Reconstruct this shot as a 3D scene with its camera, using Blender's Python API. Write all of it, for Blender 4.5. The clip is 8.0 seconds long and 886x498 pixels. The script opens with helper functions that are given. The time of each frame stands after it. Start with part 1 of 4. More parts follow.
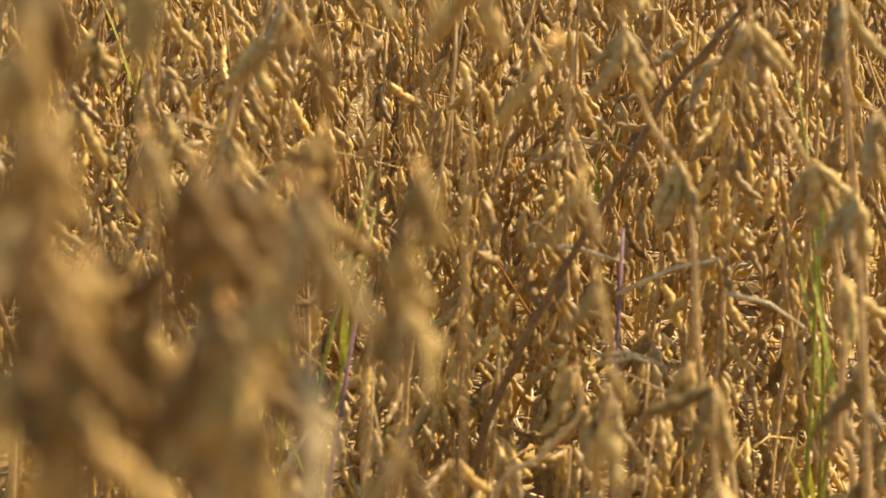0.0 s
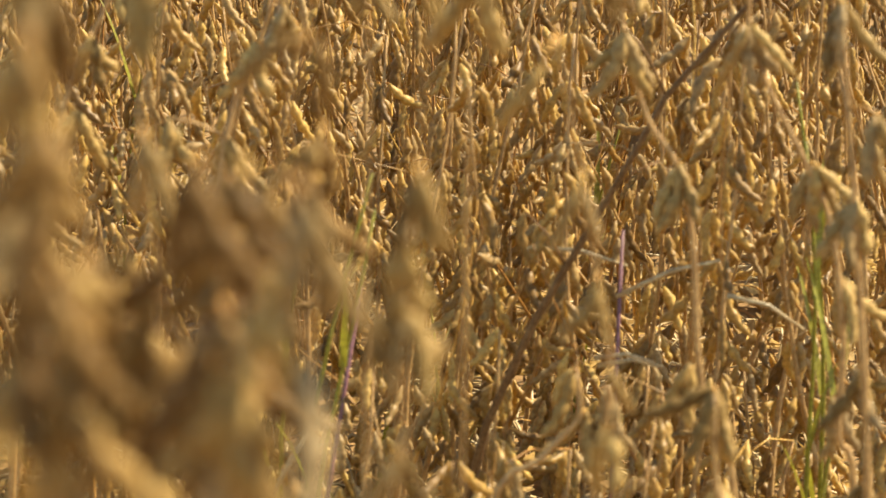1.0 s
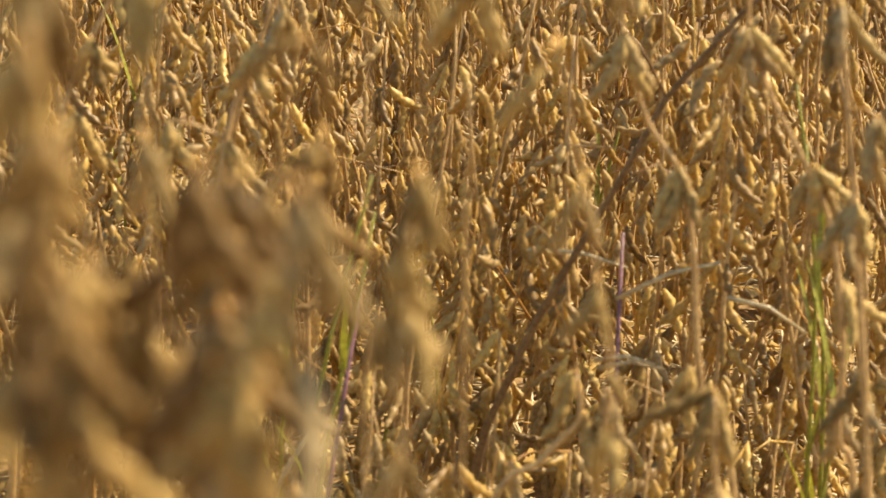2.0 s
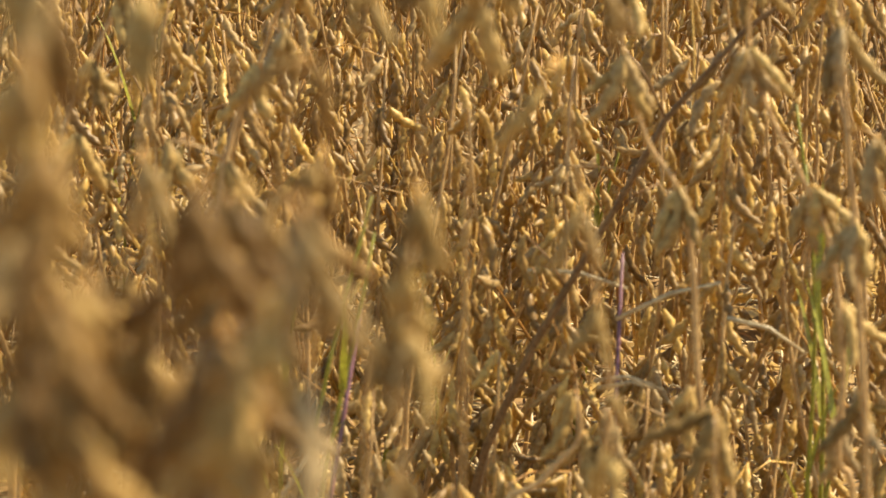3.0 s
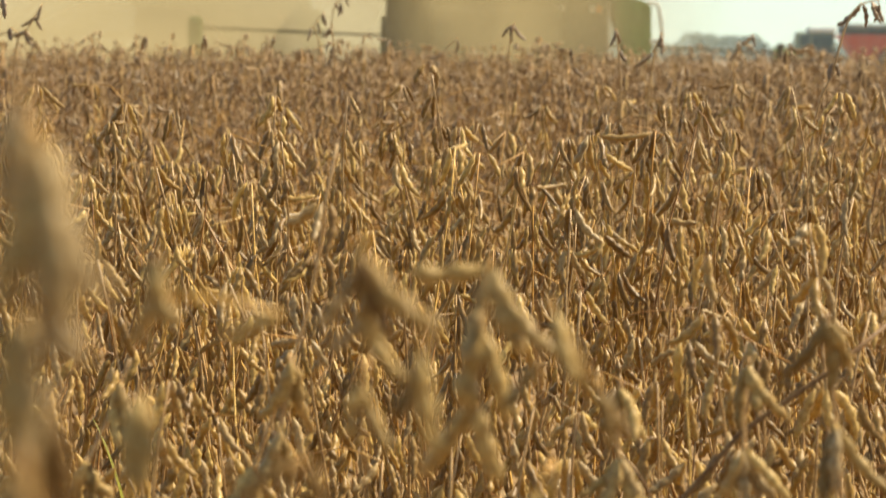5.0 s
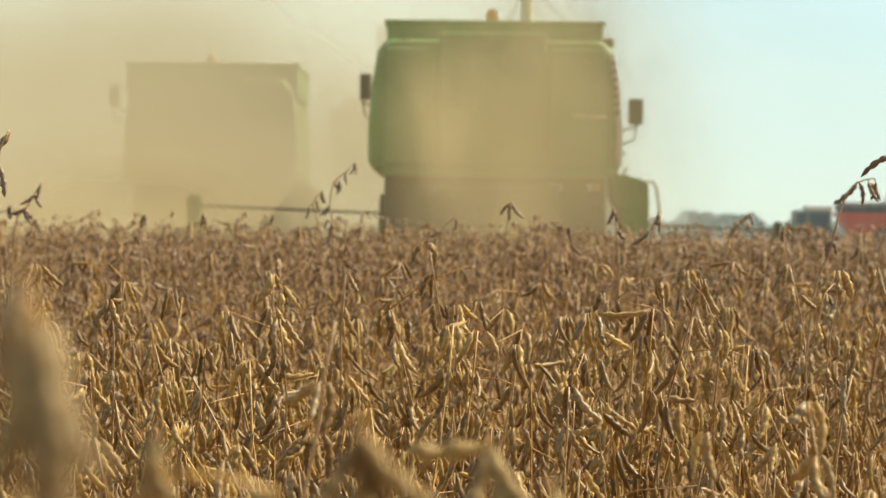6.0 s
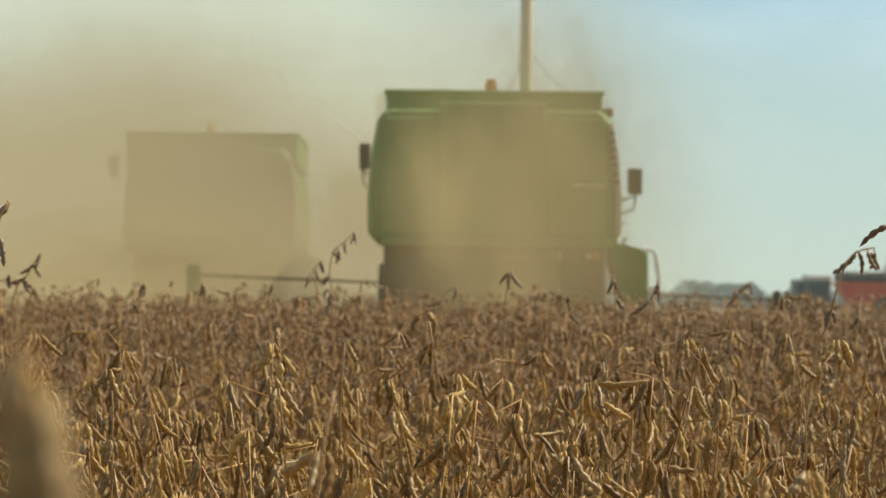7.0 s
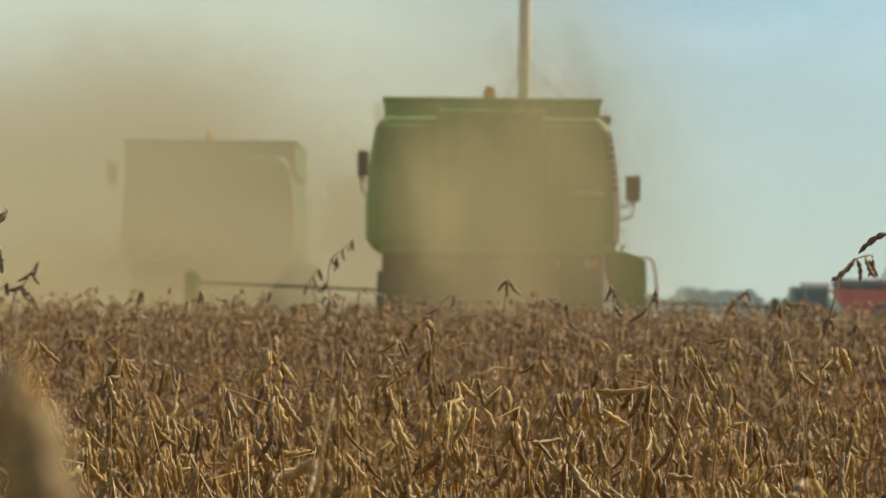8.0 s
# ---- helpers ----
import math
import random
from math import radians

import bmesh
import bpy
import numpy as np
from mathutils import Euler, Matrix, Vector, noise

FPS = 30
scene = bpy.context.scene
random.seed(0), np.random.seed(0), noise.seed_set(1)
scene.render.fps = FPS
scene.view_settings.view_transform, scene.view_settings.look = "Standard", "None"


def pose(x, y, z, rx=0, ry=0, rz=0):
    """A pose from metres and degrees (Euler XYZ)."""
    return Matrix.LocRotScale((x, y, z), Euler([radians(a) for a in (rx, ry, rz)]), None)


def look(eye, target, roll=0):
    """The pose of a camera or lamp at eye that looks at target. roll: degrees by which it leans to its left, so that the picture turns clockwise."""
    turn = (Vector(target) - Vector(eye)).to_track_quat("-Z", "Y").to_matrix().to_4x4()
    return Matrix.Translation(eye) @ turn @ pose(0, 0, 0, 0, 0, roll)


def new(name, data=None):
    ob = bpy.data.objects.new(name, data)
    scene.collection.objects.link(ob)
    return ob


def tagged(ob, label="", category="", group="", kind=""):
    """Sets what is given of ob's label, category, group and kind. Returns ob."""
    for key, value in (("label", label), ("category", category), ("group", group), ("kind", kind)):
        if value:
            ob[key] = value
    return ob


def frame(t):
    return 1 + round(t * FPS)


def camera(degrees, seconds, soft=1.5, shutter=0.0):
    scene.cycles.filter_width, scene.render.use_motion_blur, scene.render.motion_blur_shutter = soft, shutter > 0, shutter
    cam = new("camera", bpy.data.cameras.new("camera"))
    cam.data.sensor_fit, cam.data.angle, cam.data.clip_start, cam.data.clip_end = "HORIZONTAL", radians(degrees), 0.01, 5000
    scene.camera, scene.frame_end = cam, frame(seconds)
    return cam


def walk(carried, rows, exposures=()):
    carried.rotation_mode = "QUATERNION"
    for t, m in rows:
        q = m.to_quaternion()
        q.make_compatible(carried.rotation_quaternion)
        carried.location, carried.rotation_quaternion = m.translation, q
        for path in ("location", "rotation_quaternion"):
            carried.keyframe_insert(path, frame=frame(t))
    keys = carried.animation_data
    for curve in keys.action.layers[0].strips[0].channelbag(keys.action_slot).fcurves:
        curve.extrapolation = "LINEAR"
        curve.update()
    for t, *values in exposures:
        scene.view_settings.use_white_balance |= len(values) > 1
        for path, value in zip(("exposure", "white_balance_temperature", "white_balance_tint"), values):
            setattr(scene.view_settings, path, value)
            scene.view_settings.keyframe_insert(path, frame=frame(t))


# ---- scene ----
# ---------- camera: a long lens on a tripod that tilts up from the crop to the harvesters ----------
EYE = Vector((0.0, 0.0, 1.10))
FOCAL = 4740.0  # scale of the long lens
cam = camera(18.8, 8.0, soft=1.5, shutter=0.25)
cam.data.dof.use_dof = True
cam.data.dof.focus_distance = 4.0
cam.data.dof.aperture_fstop = 12.2
cam.data.dof.aperture_blades = 0

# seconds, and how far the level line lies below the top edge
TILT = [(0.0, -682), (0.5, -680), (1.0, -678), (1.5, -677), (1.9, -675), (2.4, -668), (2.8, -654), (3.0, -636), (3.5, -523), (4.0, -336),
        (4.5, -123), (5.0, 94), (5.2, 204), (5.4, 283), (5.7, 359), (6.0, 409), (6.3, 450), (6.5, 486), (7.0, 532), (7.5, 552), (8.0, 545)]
ROLL = 0.6
PAN = {7.5: -0.01, 8.0: 0.035}  # a slight drift to the right, degrees


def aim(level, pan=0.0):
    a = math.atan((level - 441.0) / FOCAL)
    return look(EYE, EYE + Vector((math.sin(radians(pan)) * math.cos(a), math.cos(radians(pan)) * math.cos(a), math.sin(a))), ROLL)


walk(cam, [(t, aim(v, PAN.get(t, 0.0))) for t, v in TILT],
     exposures=[(0.0, 1.45, 7050, 10), (3.5, 1.43, 7050, 10), (4.5, 1.28, 6800, 10), (5.0, 1.16, 6650, 10), (6.5, 0.8, 6280, 10), (7.2, 0.46, 6250, 10), (8.0, 0.4, 6250, 10)])

# ---------- light: clear low sun from behind the crop, to the right ----------
SUN_AZ, SUN_EL = radians(69), radians(51)
world = bpy.data.worlds.new("sky")
scene.world = world
world.use_nodes = True
wn = world.node_tree
wn.nodes.clear()
sky = wn.nodes.new("ShaderNodeTexSky")
sky.sky_type = "NISHITA"
sky.sun_disc = False
sky.sun_elevation, sky.sun_rotation = SUN_EL, SUN_AZ
sky.dust_density, sky.air_density, sky.ozone_density = 0.2, 0.7, 2.0
wbg = wn.nodes.new("ShaderNodeBackground")
wbg.inputs["Strength"].default_value = 0.094
wout = wn.nodes.new("ShaderNodeOutputWorld")
tint = wn.nodes.new("ShaderNodeMix")
tint.data_type, tint.blend_type = "RGBA", "MULTIPLY"
tint.inputs[0].default_value = 1.0
tint.inputs[7].default_value = (1.04, 1.05, 0.85, 1)
wn.links.new(sky.outputs[0], tint.inputs[6])
# thin high cloud, the same all round
wco = wn.nodes.new("ShaderNodeTexCoord")
wmp = wn.nodes.new("ShaderNodeMapping")
wmp.inputs["Scale"].default_value = (9.0, 9.0, 30.0)
wnz = wn.nodes.new("ShaderNodeTexNoise")
wnz.inputs["Scale"].default_value, wnz.inputs["Detail"].default_value = 1.0, 6.0
wrp = wn.nodes.new("ShaderNodeMapRange")
wrp.inputs["From Min"].default_value, wrp.inputs["From Max"].default_value, wrp.inputs["To Max"].default_value = 0.42, 0.75, 0.35
veil = wn.nodes.new("ShaderNodeMix")
veil.data_type = "RGBA"
veil.inputs[7].default_value = (7.5, 8.4, 8.2, 1)
wn.links.new(wco.outputs["Generated"], wmp.inputs[0])
wn.links.new(wmp.outputs[0], wnz.inputs["Vector"])
wn.links.new(wnz.outputs["Fac"], wrp.inputs["Value"])
wn.links.new(wrp.outputs[0], veil.inputs[0])
wn.links.new(tint.outputs[2], veil.inputs[6])
wn.links.new(veil.outputs[2], wbg.inputs[0])
wn.links.new(wbg.outputs[0], wout.inputs[0])

sun = new("sun", bpy.data.lights.new("sun", "SUN"))
sun.data.energy, sun.data.angle, sun.data.color = 4.8, radians(0.6), (1.0, 0.87, 0.63)
to_sun = Vector((math.sin(SUN_AZ) * math.cos(SUN_EL), math.cos(SUN_AZ) * math.cos(SUN_EL), math.sin(SUN_EL)))
sun.matrix_world = look(to_sun * 60, (0, 0, 0))


# ---------- materials ----------
def nodes_of(name):
    m = bpy.data.materials.new(name)
    m.use_nodes = True
    return m, m.node_tree, m.node_tree.nodes["Principled BSDF"]


def ramp(nt, source, stops):
    r = nt.nodes.new("ShaderNodeValToRGB")
    while len(r.color_ramp.elements) < len(stops):
        r.color_ramp.elements.new(0.5)
    for e, (p, c) in zip(r.color_ramp.elements, stops):
        e.position, e.color = p, (*c, 1)
    nt.links.new(source, r.inputs[0])
    return r.outputs[0]


def noise_of(nt, scale, detail=4.0, coord="Object", stretch=None):
    tc = nt.nodes.new("ShaderNodeTexCoord")
    n = nt.nodes.new("ShaderNodeTexNoise")
    n.inputs["Scale"].default_value, n.inputs["Detail"].default_value = scale, detail
    out = tc.outputs[coord]
    if stretch:
        mp = nt.nodes.new("ShaderNodeMapping")
        mp.inputs["Scale"].default_value = stretch
        nt.links.new(out, mp.inputs[0])
        out = mp.outputs[0]
    nt.links.new(out, n.inputs["Vector"])
    return n.outputs["Fac"]


def mix(nt, kind, fac, a, b):
    m = nt.nodes.new("ShaderNodeMix")
    m.data_type, m.blend_type = "RGBA", kind
    for sock, v in ((m.inputs[0], fac), (m.inputs[6], a), (m.inputs[7], b)):
        if hasattr(v, "is_linked"):
            nt.links.new(v, sock)
        else:
            sock.default_value = v if isinstance(v, (int, float)) else (*v, 1)
    return m.outputs[2]


def bump(nt, bsdf, height, strength, distance):
    b = nt.nodes.new("ShaderNodeBump")
    b.inputs["Strength"].default_value, b.inputs["Distance"].default_value = strength, distance
    nt.links.new(height, b.inputs["Height"])
    nt.links.new(b.outputs[0], bsdf.inputs["Normal"])


def plant_material(name, dark, mid, light, island, rough=0.45, thin=0.33, grain=260.0, mixed=True, gloss=0.5, down=0.2):
    """Dry plant matter: every piece a little different, fine speckle, some light through the wall."""
    m, nt, p = nodes_of(name)
    if island:
        rnd = nt.nodes.new("ShaderNodeNewGeometry").outputs["Random Per Island"]
    else:
        rnd = nt.nodes.new("ShaderNodeObjectInfo").outputs["Random"]
    grey = tuple(0.55 * c + 0.45 * g for c, g in zip(mid, (0.36, 0.31, 0.24)))
    brown = tuple(0.8 * c for c in dark)
    if not mixed:
        brown, grey = dark, mid
    base = ramp(nt, rnd, [(0.0, brown), (0.12, dark), (0.4, mid), (0.6, grey), (0.75, mid), (1.0, light)])
    speck = ramp(nt, noise_of(nt, grain, 3), [(0.35, (0.55, 0.48, 0.40)), (0.6, (1.1, 1.07, 1.0))])
    blot = ramp(nt, noise_of(nt, grain / 6, 2), [(0.3, (0.68, 0.63, 0.58)), (0.55, (1.0, 1.0, 1.0))])
    col = mix(nt, "MULTIPLY", 0.7, mix(nt, "MULTIPLY", 0.8, base, speck), blot)
    nt.links.new(col, p.inputs["Base Color"])
    p.inputs["Roughness"].default_value = rough
    p.inputs["Specular IOR Level"].default_value = gloss
    p.inputs["Sheen Weight"].default_value = down
    p.inputs["Sheen Roughness"].default_value = 0.4
    p.inputs["Sheen Tint"].default_value = (1.0, 0.85, 0.6, 1)
    bump(nt, p, noise_of(nt, grain * 1.5, 3), 0.35, 0.001)
    tr = nt.nodes.new("ShaderNodeBsdfTranslucent")
    nt.links.new(col, tr.inputs[0])
    ms = nt.nodes.new("ShaderNodeMixShader")
    ms.inputs[0].default_value = thin
    nt.links.new(p.outputs[0], ms.inputs[1])
    nt.links.new(tr.outputs[0], ms.inputs[2])
    nt.links.new(ms.outputs[0], nt.nodes["Material Output"].inputs[0])
    return m


POD = ((0.28, 0.161, 0.043), (0.475, 0.302, 0.082), (0.68, 0.482, 0.155))
STEM = ((0.36, 0.17, 0.035), (0.58, 0.32, 0.07), (0.74, 0.49, 0.14))
pod_mat = plant_material("dry_pod", *POD, island=False)
pod_field_mat = plant_material("dry_pods", *POD, island=True, grain=120.0)
edge_pod_mat = plant_material("greyish_pod", (0.24, 0.154, 0.057), (0.40, 0.272, 0.104), (0.54, 0.392, 0.162), island=False, thin=0.22, gloss=0.15, down=0.1)
# shade put into the colour: darker brown pods for clustered edge plants
shaded_pod_mat = plant_material("shaded_pod", (0.165, 0.098, 0.039), (0.285, 0.178, 0.068), (0.40, 0.268, 0.104), island=False, mixed=False, thin=0.2, gloss=0.12, down=0.05)
# far crop seen against the light: its shade is mixed into these darker colours
backlit_field_mat = plant_material("backlit_pods", (0.20, 0.115, 0.048), (0.36, 0.225, 0.092), (0.55, 0.37, 0.16), island=True, grain=120.0)
# backlit shade put into the colour: a darker pod copy for the tall shoots
backlit_pod_mat = plant_material("backlit_pod", (0.16, 0.095, 0.05), (0.23, 0.145, 0.08), (0.32, 0.21, 0.11), island=False, thin=0.15)
stem_mat = plant_material("dry_stem", *STEM, island=True, thin=0.1, grain=160.0)
straw_mat = plant_material("pale_straw", (0.48, 0.37, 0.19), (0.64, 0.52, 0.31), (0.78, 0.67, 0.45), island=True, thin=0.2)
green_mat = plant_material("green_weed", (0.24, 0.24, 0.03), (0.31, 0.31, 0.04), (0.40, 0.40, 0.07), island=True, thin=0.35, mixed=False)
leaf_litter_mat = plant_material("dead_leaf", (0.28, 0.175, 0.05), (0.48, 0.32, 0.10), (0.66, 0.48, 0.19), island=True, thin=0.3, grain=150.0)
dark_stem_mat = plant_material("dark_stem", (0.13, 0.075, 0.035), (0.18, 0.105, 0.05), (0.24, 0.15, 0.07), island=True, thin=0.0, mixed=False, gloss=0.1, down=0.0)
purple_mat = plant_material("purple_stalk", (0.16, 0.07, 0.10), (0.2, 0.09, 0.13), (0.24, 0.12, 0.14), island=True, thin=0.1, mixed=False)


def paint(name, colour, rough=0.45, metal=0.0, dirt=(0.32, 0.26, 0.17), dirt_amount=0.5, scale=1.5):
    m, nt, p = nodes_of(name)
    fac = ramp(nt, noise_of(nt, scale, 6, stretch=(1, 1, 0.45)), [(0.35, (0, 0, 0)), (0.75, (dirt_amount,) * 3)])
    fine = ramp(nt, noise_of(nt, scale * 14, 4), [(0.3, (0.82, 0.82, 0.82)), (0.7, (1.08, 1.08, 1.08))])
    col = mix(nt, "MIX", fac, colour, dirt)
    nt.links.new(mix(nt, "MULTIPLY", 1.0, col, fine), p.inputs["Base Color"])
    p.inputs["Metallic"].default_value = metal
    nt.links.new(ramp(nt, noise_of(nt, scale * 3, 4), [(0.3, (rough,) * 3), (0.8, (min(1, rough + 0.35),) * 3)]), p.inputs["Roughness"])
    bump(nt, p, noise_of(nt, scale * 8, 3), 0.12, 0.01)
    return m


green_paint = paint("green_paint", (0.10, 0.26, 0.045))
dark_paint = paint("dark_steel", (0.05, 0.05, 0.045), 0.6)
dusty_paint = paint("dusty_steel", (0.10, 0.09, 0.06), 0.8, dirt_amount=0.8)
cream_paint = paint("cream_paint", (0.78, 0.70, 0.52), 0.5, dirt_amount=0.3)
cab_paint = paint("grey_green_paint", (0.16, 0.20, 0.13), 0.5)
yellow_paint = paint("yellow_green_paint", (0.40, 0.48, 0.08), 0.5, dirt_amount=0.3)
red_paint = paint("red_paint", (0.52, 0.07, 0.025), 0.45, dirt_amount=0.35)
black_rubber = paint("black_rubber", (0.025, 0.025, 0.025), 0.8, dirt_amount=0.7)
white_paint = paint("white_paint", (0.75, 0.75, 0.72), 0.4, dirt_amount=0.3)
amber = paint("amber_plastic", (0.9, 0.3, 0.03), 0.3, dirt_amount=0.2)
rail_steel = paint("rail_steel", (0.35, 0.35, 0.33), 0.4, metal=0.6)
glass_dark, nt, p = nodes_of("cab_glass")
p.inputs["Base Color"].default_value = (0.05, 0.065, 0.06, 1)
p.inputs["Roughness"].default_value = 0.2

soil_mat, nt, p = nodes_of("soil")
a = ramp(nt, noise_of(nt, 3.0, 8), [(0.3, (0.17, 0.105, 0.045)), (0.7, (0.33, 0.215, 0.095))])
b = ramp(nt, noise_of(nt, 60.0, 5), [(0.35, (0.7, 0.65, 0.6)), (0.7, (1.15, 1.1, 1.0))])
nt.links.new(mix(nt, "MULTIPLY", 1.0, a, b), p.inputs["Base Color"])
p.inputs["Roughness"].default_value = 0.95
bump(nt, p, noise_of(nt, 25.0, 8), 0.8, 0.03)

leaf_mat = plant_material("tree_leaves", (0.045, 0.06, 0.02), (0.07, 0.09, 0.03), (0.11, 0.12, 0.05), island=True, thin=0.2, grain=2.0)
bark_mat = paint("bark", (0.12, 0.09, 0.06), 0.9, scale=3)


def dust_haze_material(name, density, scale, seed, colour, rough):
    """Airborne dust, lit grey-tan powder, and painted pale haze: thinning to nothing towards the rim of its cloud,
    billowing.
    """
    m, nt, p = nodes_of(name)
    nt.nodes.remove(p)
    tc = nt.nodes.new("ShaderNodeTexCoord")
    ln = nt.nodes.new("ShaderNodeVectorMath")
    ln.operation = "LENGTH"
    flat = nt.nodes.new("ShaderNodeVectorMath")
    flat.operation = "MULTIPLY"
    flat.inputs[1].default_value = (1, 0, 1)
    nt.links.new(tc.outputs["Object"], flat.inputs[0])
    nz = nt.nodes.new("ShaderNodeTexNoise")
    nz.noise_dimensions = "4D"
    nz.inputs["W"].default_value, nz.inputs["Scale"].default_value = seed, scale
    nz.inputs["Detail"].default_value, nz.inputs["Roughness"].default_value = 5, 0.55
    mp = nt.nodes.new("ShaderNodeMapping")
    mp.inputs["Scale"].default_value = (1, 1, 0.8)
    nt.links.new(tc.outputs["Object"], mp.inputs[0])
    nt.links.new(mp.outputs[0], nz.inputs["Vector"])
    nt.links.new(flat.outputs[0], ln.inputs[0])
    wob = nt.nodes.new("ShaderNodeMath")
    wob.operation = "MULTIPLY_ADD"
    wob.inputs[1].default_value, wob.inputs[2].default_value = rough, -rough / 2
    nt.links.new(nz.outputs["Fac"], wob.inputs[0])
    add = nt.nodes.new("ShaderNodeMath")
    nt.links.new(ln.outputs["Value"], add.inputs[0])
    nt.links.new(wob.outputs[0], add.inputs[1])
    edge = nt.nodes.new("ShaderNodeMapRange")
    edge.interpolation_type = "SMOOTHERSTEP"
    edge.inputs["From Min"].default_value, edge.inputs["From Max"].default_value = 0.95, 0.2
    nt.links.new(add.outputs[0], edge.inputs["Value"])
    mul = nt.nodes.new("ShaderNodeMath")
    mul.operation = "MULTIPLY"
    mul.inputs[1].default_value = density
    nt.links.new(edge.outputs[0], mul.inputs[0])
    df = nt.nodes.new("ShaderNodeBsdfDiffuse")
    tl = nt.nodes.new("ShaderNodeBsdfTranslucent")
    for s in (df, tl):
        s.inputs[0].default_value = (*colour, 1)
    lit = nt.nodes.new("ShaderNodeCombineXYZ")  # fixed normal aimed near the sun, lighting the skin evenly whatever way it faces
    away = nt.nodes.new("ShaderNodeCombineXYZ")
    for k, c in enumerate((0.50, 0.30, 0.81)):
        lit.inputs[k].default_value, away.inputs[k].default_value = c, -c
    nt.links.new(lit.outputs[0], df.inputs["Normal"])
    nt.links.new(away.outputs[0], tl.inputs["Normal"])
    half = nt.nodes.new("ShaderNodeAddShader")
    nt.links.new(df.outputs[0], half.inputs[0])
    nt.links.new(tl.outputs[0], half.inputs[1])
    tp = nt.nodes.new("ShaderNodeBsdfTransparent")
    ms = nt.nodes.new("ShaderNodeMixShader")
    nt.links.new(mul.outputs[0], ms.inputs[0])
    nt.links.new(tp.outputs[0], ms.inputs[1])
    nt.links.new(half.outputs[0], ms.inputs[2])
    nt.links.new(ms.outputs[0], nt.nodes["Material Output"].inputs[0])
    return m


# ---------- mesh helpers ----------
def mesh_from(name, verts, faces, material, smooth=True):
    me = bpy.data.meshes.new(name)
    me.from_pydata(verts, [], faces)
    if smooth:
        me.shade_smooth()
    me.materials.append(material)
    return me


def part(name, bm, material, parent, label="", smooth=False):
    me = bpy.data.meshes.new(name)
    bmesh.ops.recalc_face_normals(bm, faces=bm.faces[:])
    bm.to_mesh(me)
    bm.free()
    if smooth:
        me.shade_smooth()
    me.materials.append(material)
    ob = new(name, me)
    ob.parent = parent
    if label:
        ob["label"] = label
    return ob


def thing(name, at, label, category, group="", kind=""):
    return_ob = new(name)
    return_ob.location = at
    return_ob.empty_display_size = 0.2
    return tagged(return_ob, label, category, group, kind)


def box(bm, x0, x1, y0, y1, z0, z1, bevel=0.0):
    r = bmesh.ops.create_cube(bm, size=1.0)
    vs = r["verts"]
    for v in vs:
        v.co = Vector((x0 + (v.co.x + 0.5) * (x1 - x0), y0 + (v.co.y + 0.5) * (y1 - y0), z0 + (v.co.z + 0.5) * (z1 - z0)))
    if bevel:
        es = list({e for v in vs for e in v.link_edges})
        bmesh.ops.bevel(bm, geom=es, offset=bevel, segments=3, affect="EDGES", profile=0.5)
    return bm


def boxed(*args, **kw):
    return box(bmesh.new(), *args, **kw)


def tube_arrays(points, radii, sides):
    """A tapered tube along points: verts and faces."""
    pts = np.array(points, float)
    d = np.gradient(pts, axis=0)
    d /= np.linalg.norm(d, axis=1)[:, None] + 1e-9
    ref = np.array((0.31, 0.92, 0.23))
    u = np.cross(d, ref)
    u /= np.linalg.norm(u, axis=1)[:, None] + 1e-9
    w = np.cross(d, u)
    a = np.arange(sides) * 2 * np.pi / sides
    ring = np.cos(a)[None, :, None] * u[:, None] + np.sin(a)[None, :, None] * w[:, None]
    v = (pts[:, None] + ring * np.array(radii)[:, None, None]).reshape(-1, 3)
    f = []
    for i in range(len(pts) - 1):
        for j in range(sides):
            k = (j + 1) % sides
            f.append((i * sides + j, i * sides + k, (i + 1) * sides + k, (i + 1) * sides + j))
    n = len(pts)
    f.append(tuple(range(sides - 1, -1, -1)))
    f.append(tuple((n - 1) * sides + j for j in range(sides)))
    return v, f


def tube(bm, points, radius, sides=10):
    v, f = tube_arrays(points, [radius] * len(points), sides)
    vs = [bm.verts.new(c) for c in v]
    for q in f:
        bm.faces.new([vs[i] for i in q])
    return bm


class Heap:
    """Gathers many small pieces into one mesh."""

    def __init__(self):
        self.v, self.f, self.n = [], [], 0

    def add(self, v, f):
        self.v.append(np.asarray(v))
        self.f.append((f, self.n))
        self.n += len(v)

    def mesh(self, name, material, smooth=True):
        faces = [tuple(i + o for i in q) for f, o in self.f for q in f]
        return mesh_from(name, np.concatenate(self.v).tolist(), faces, material, smooth)


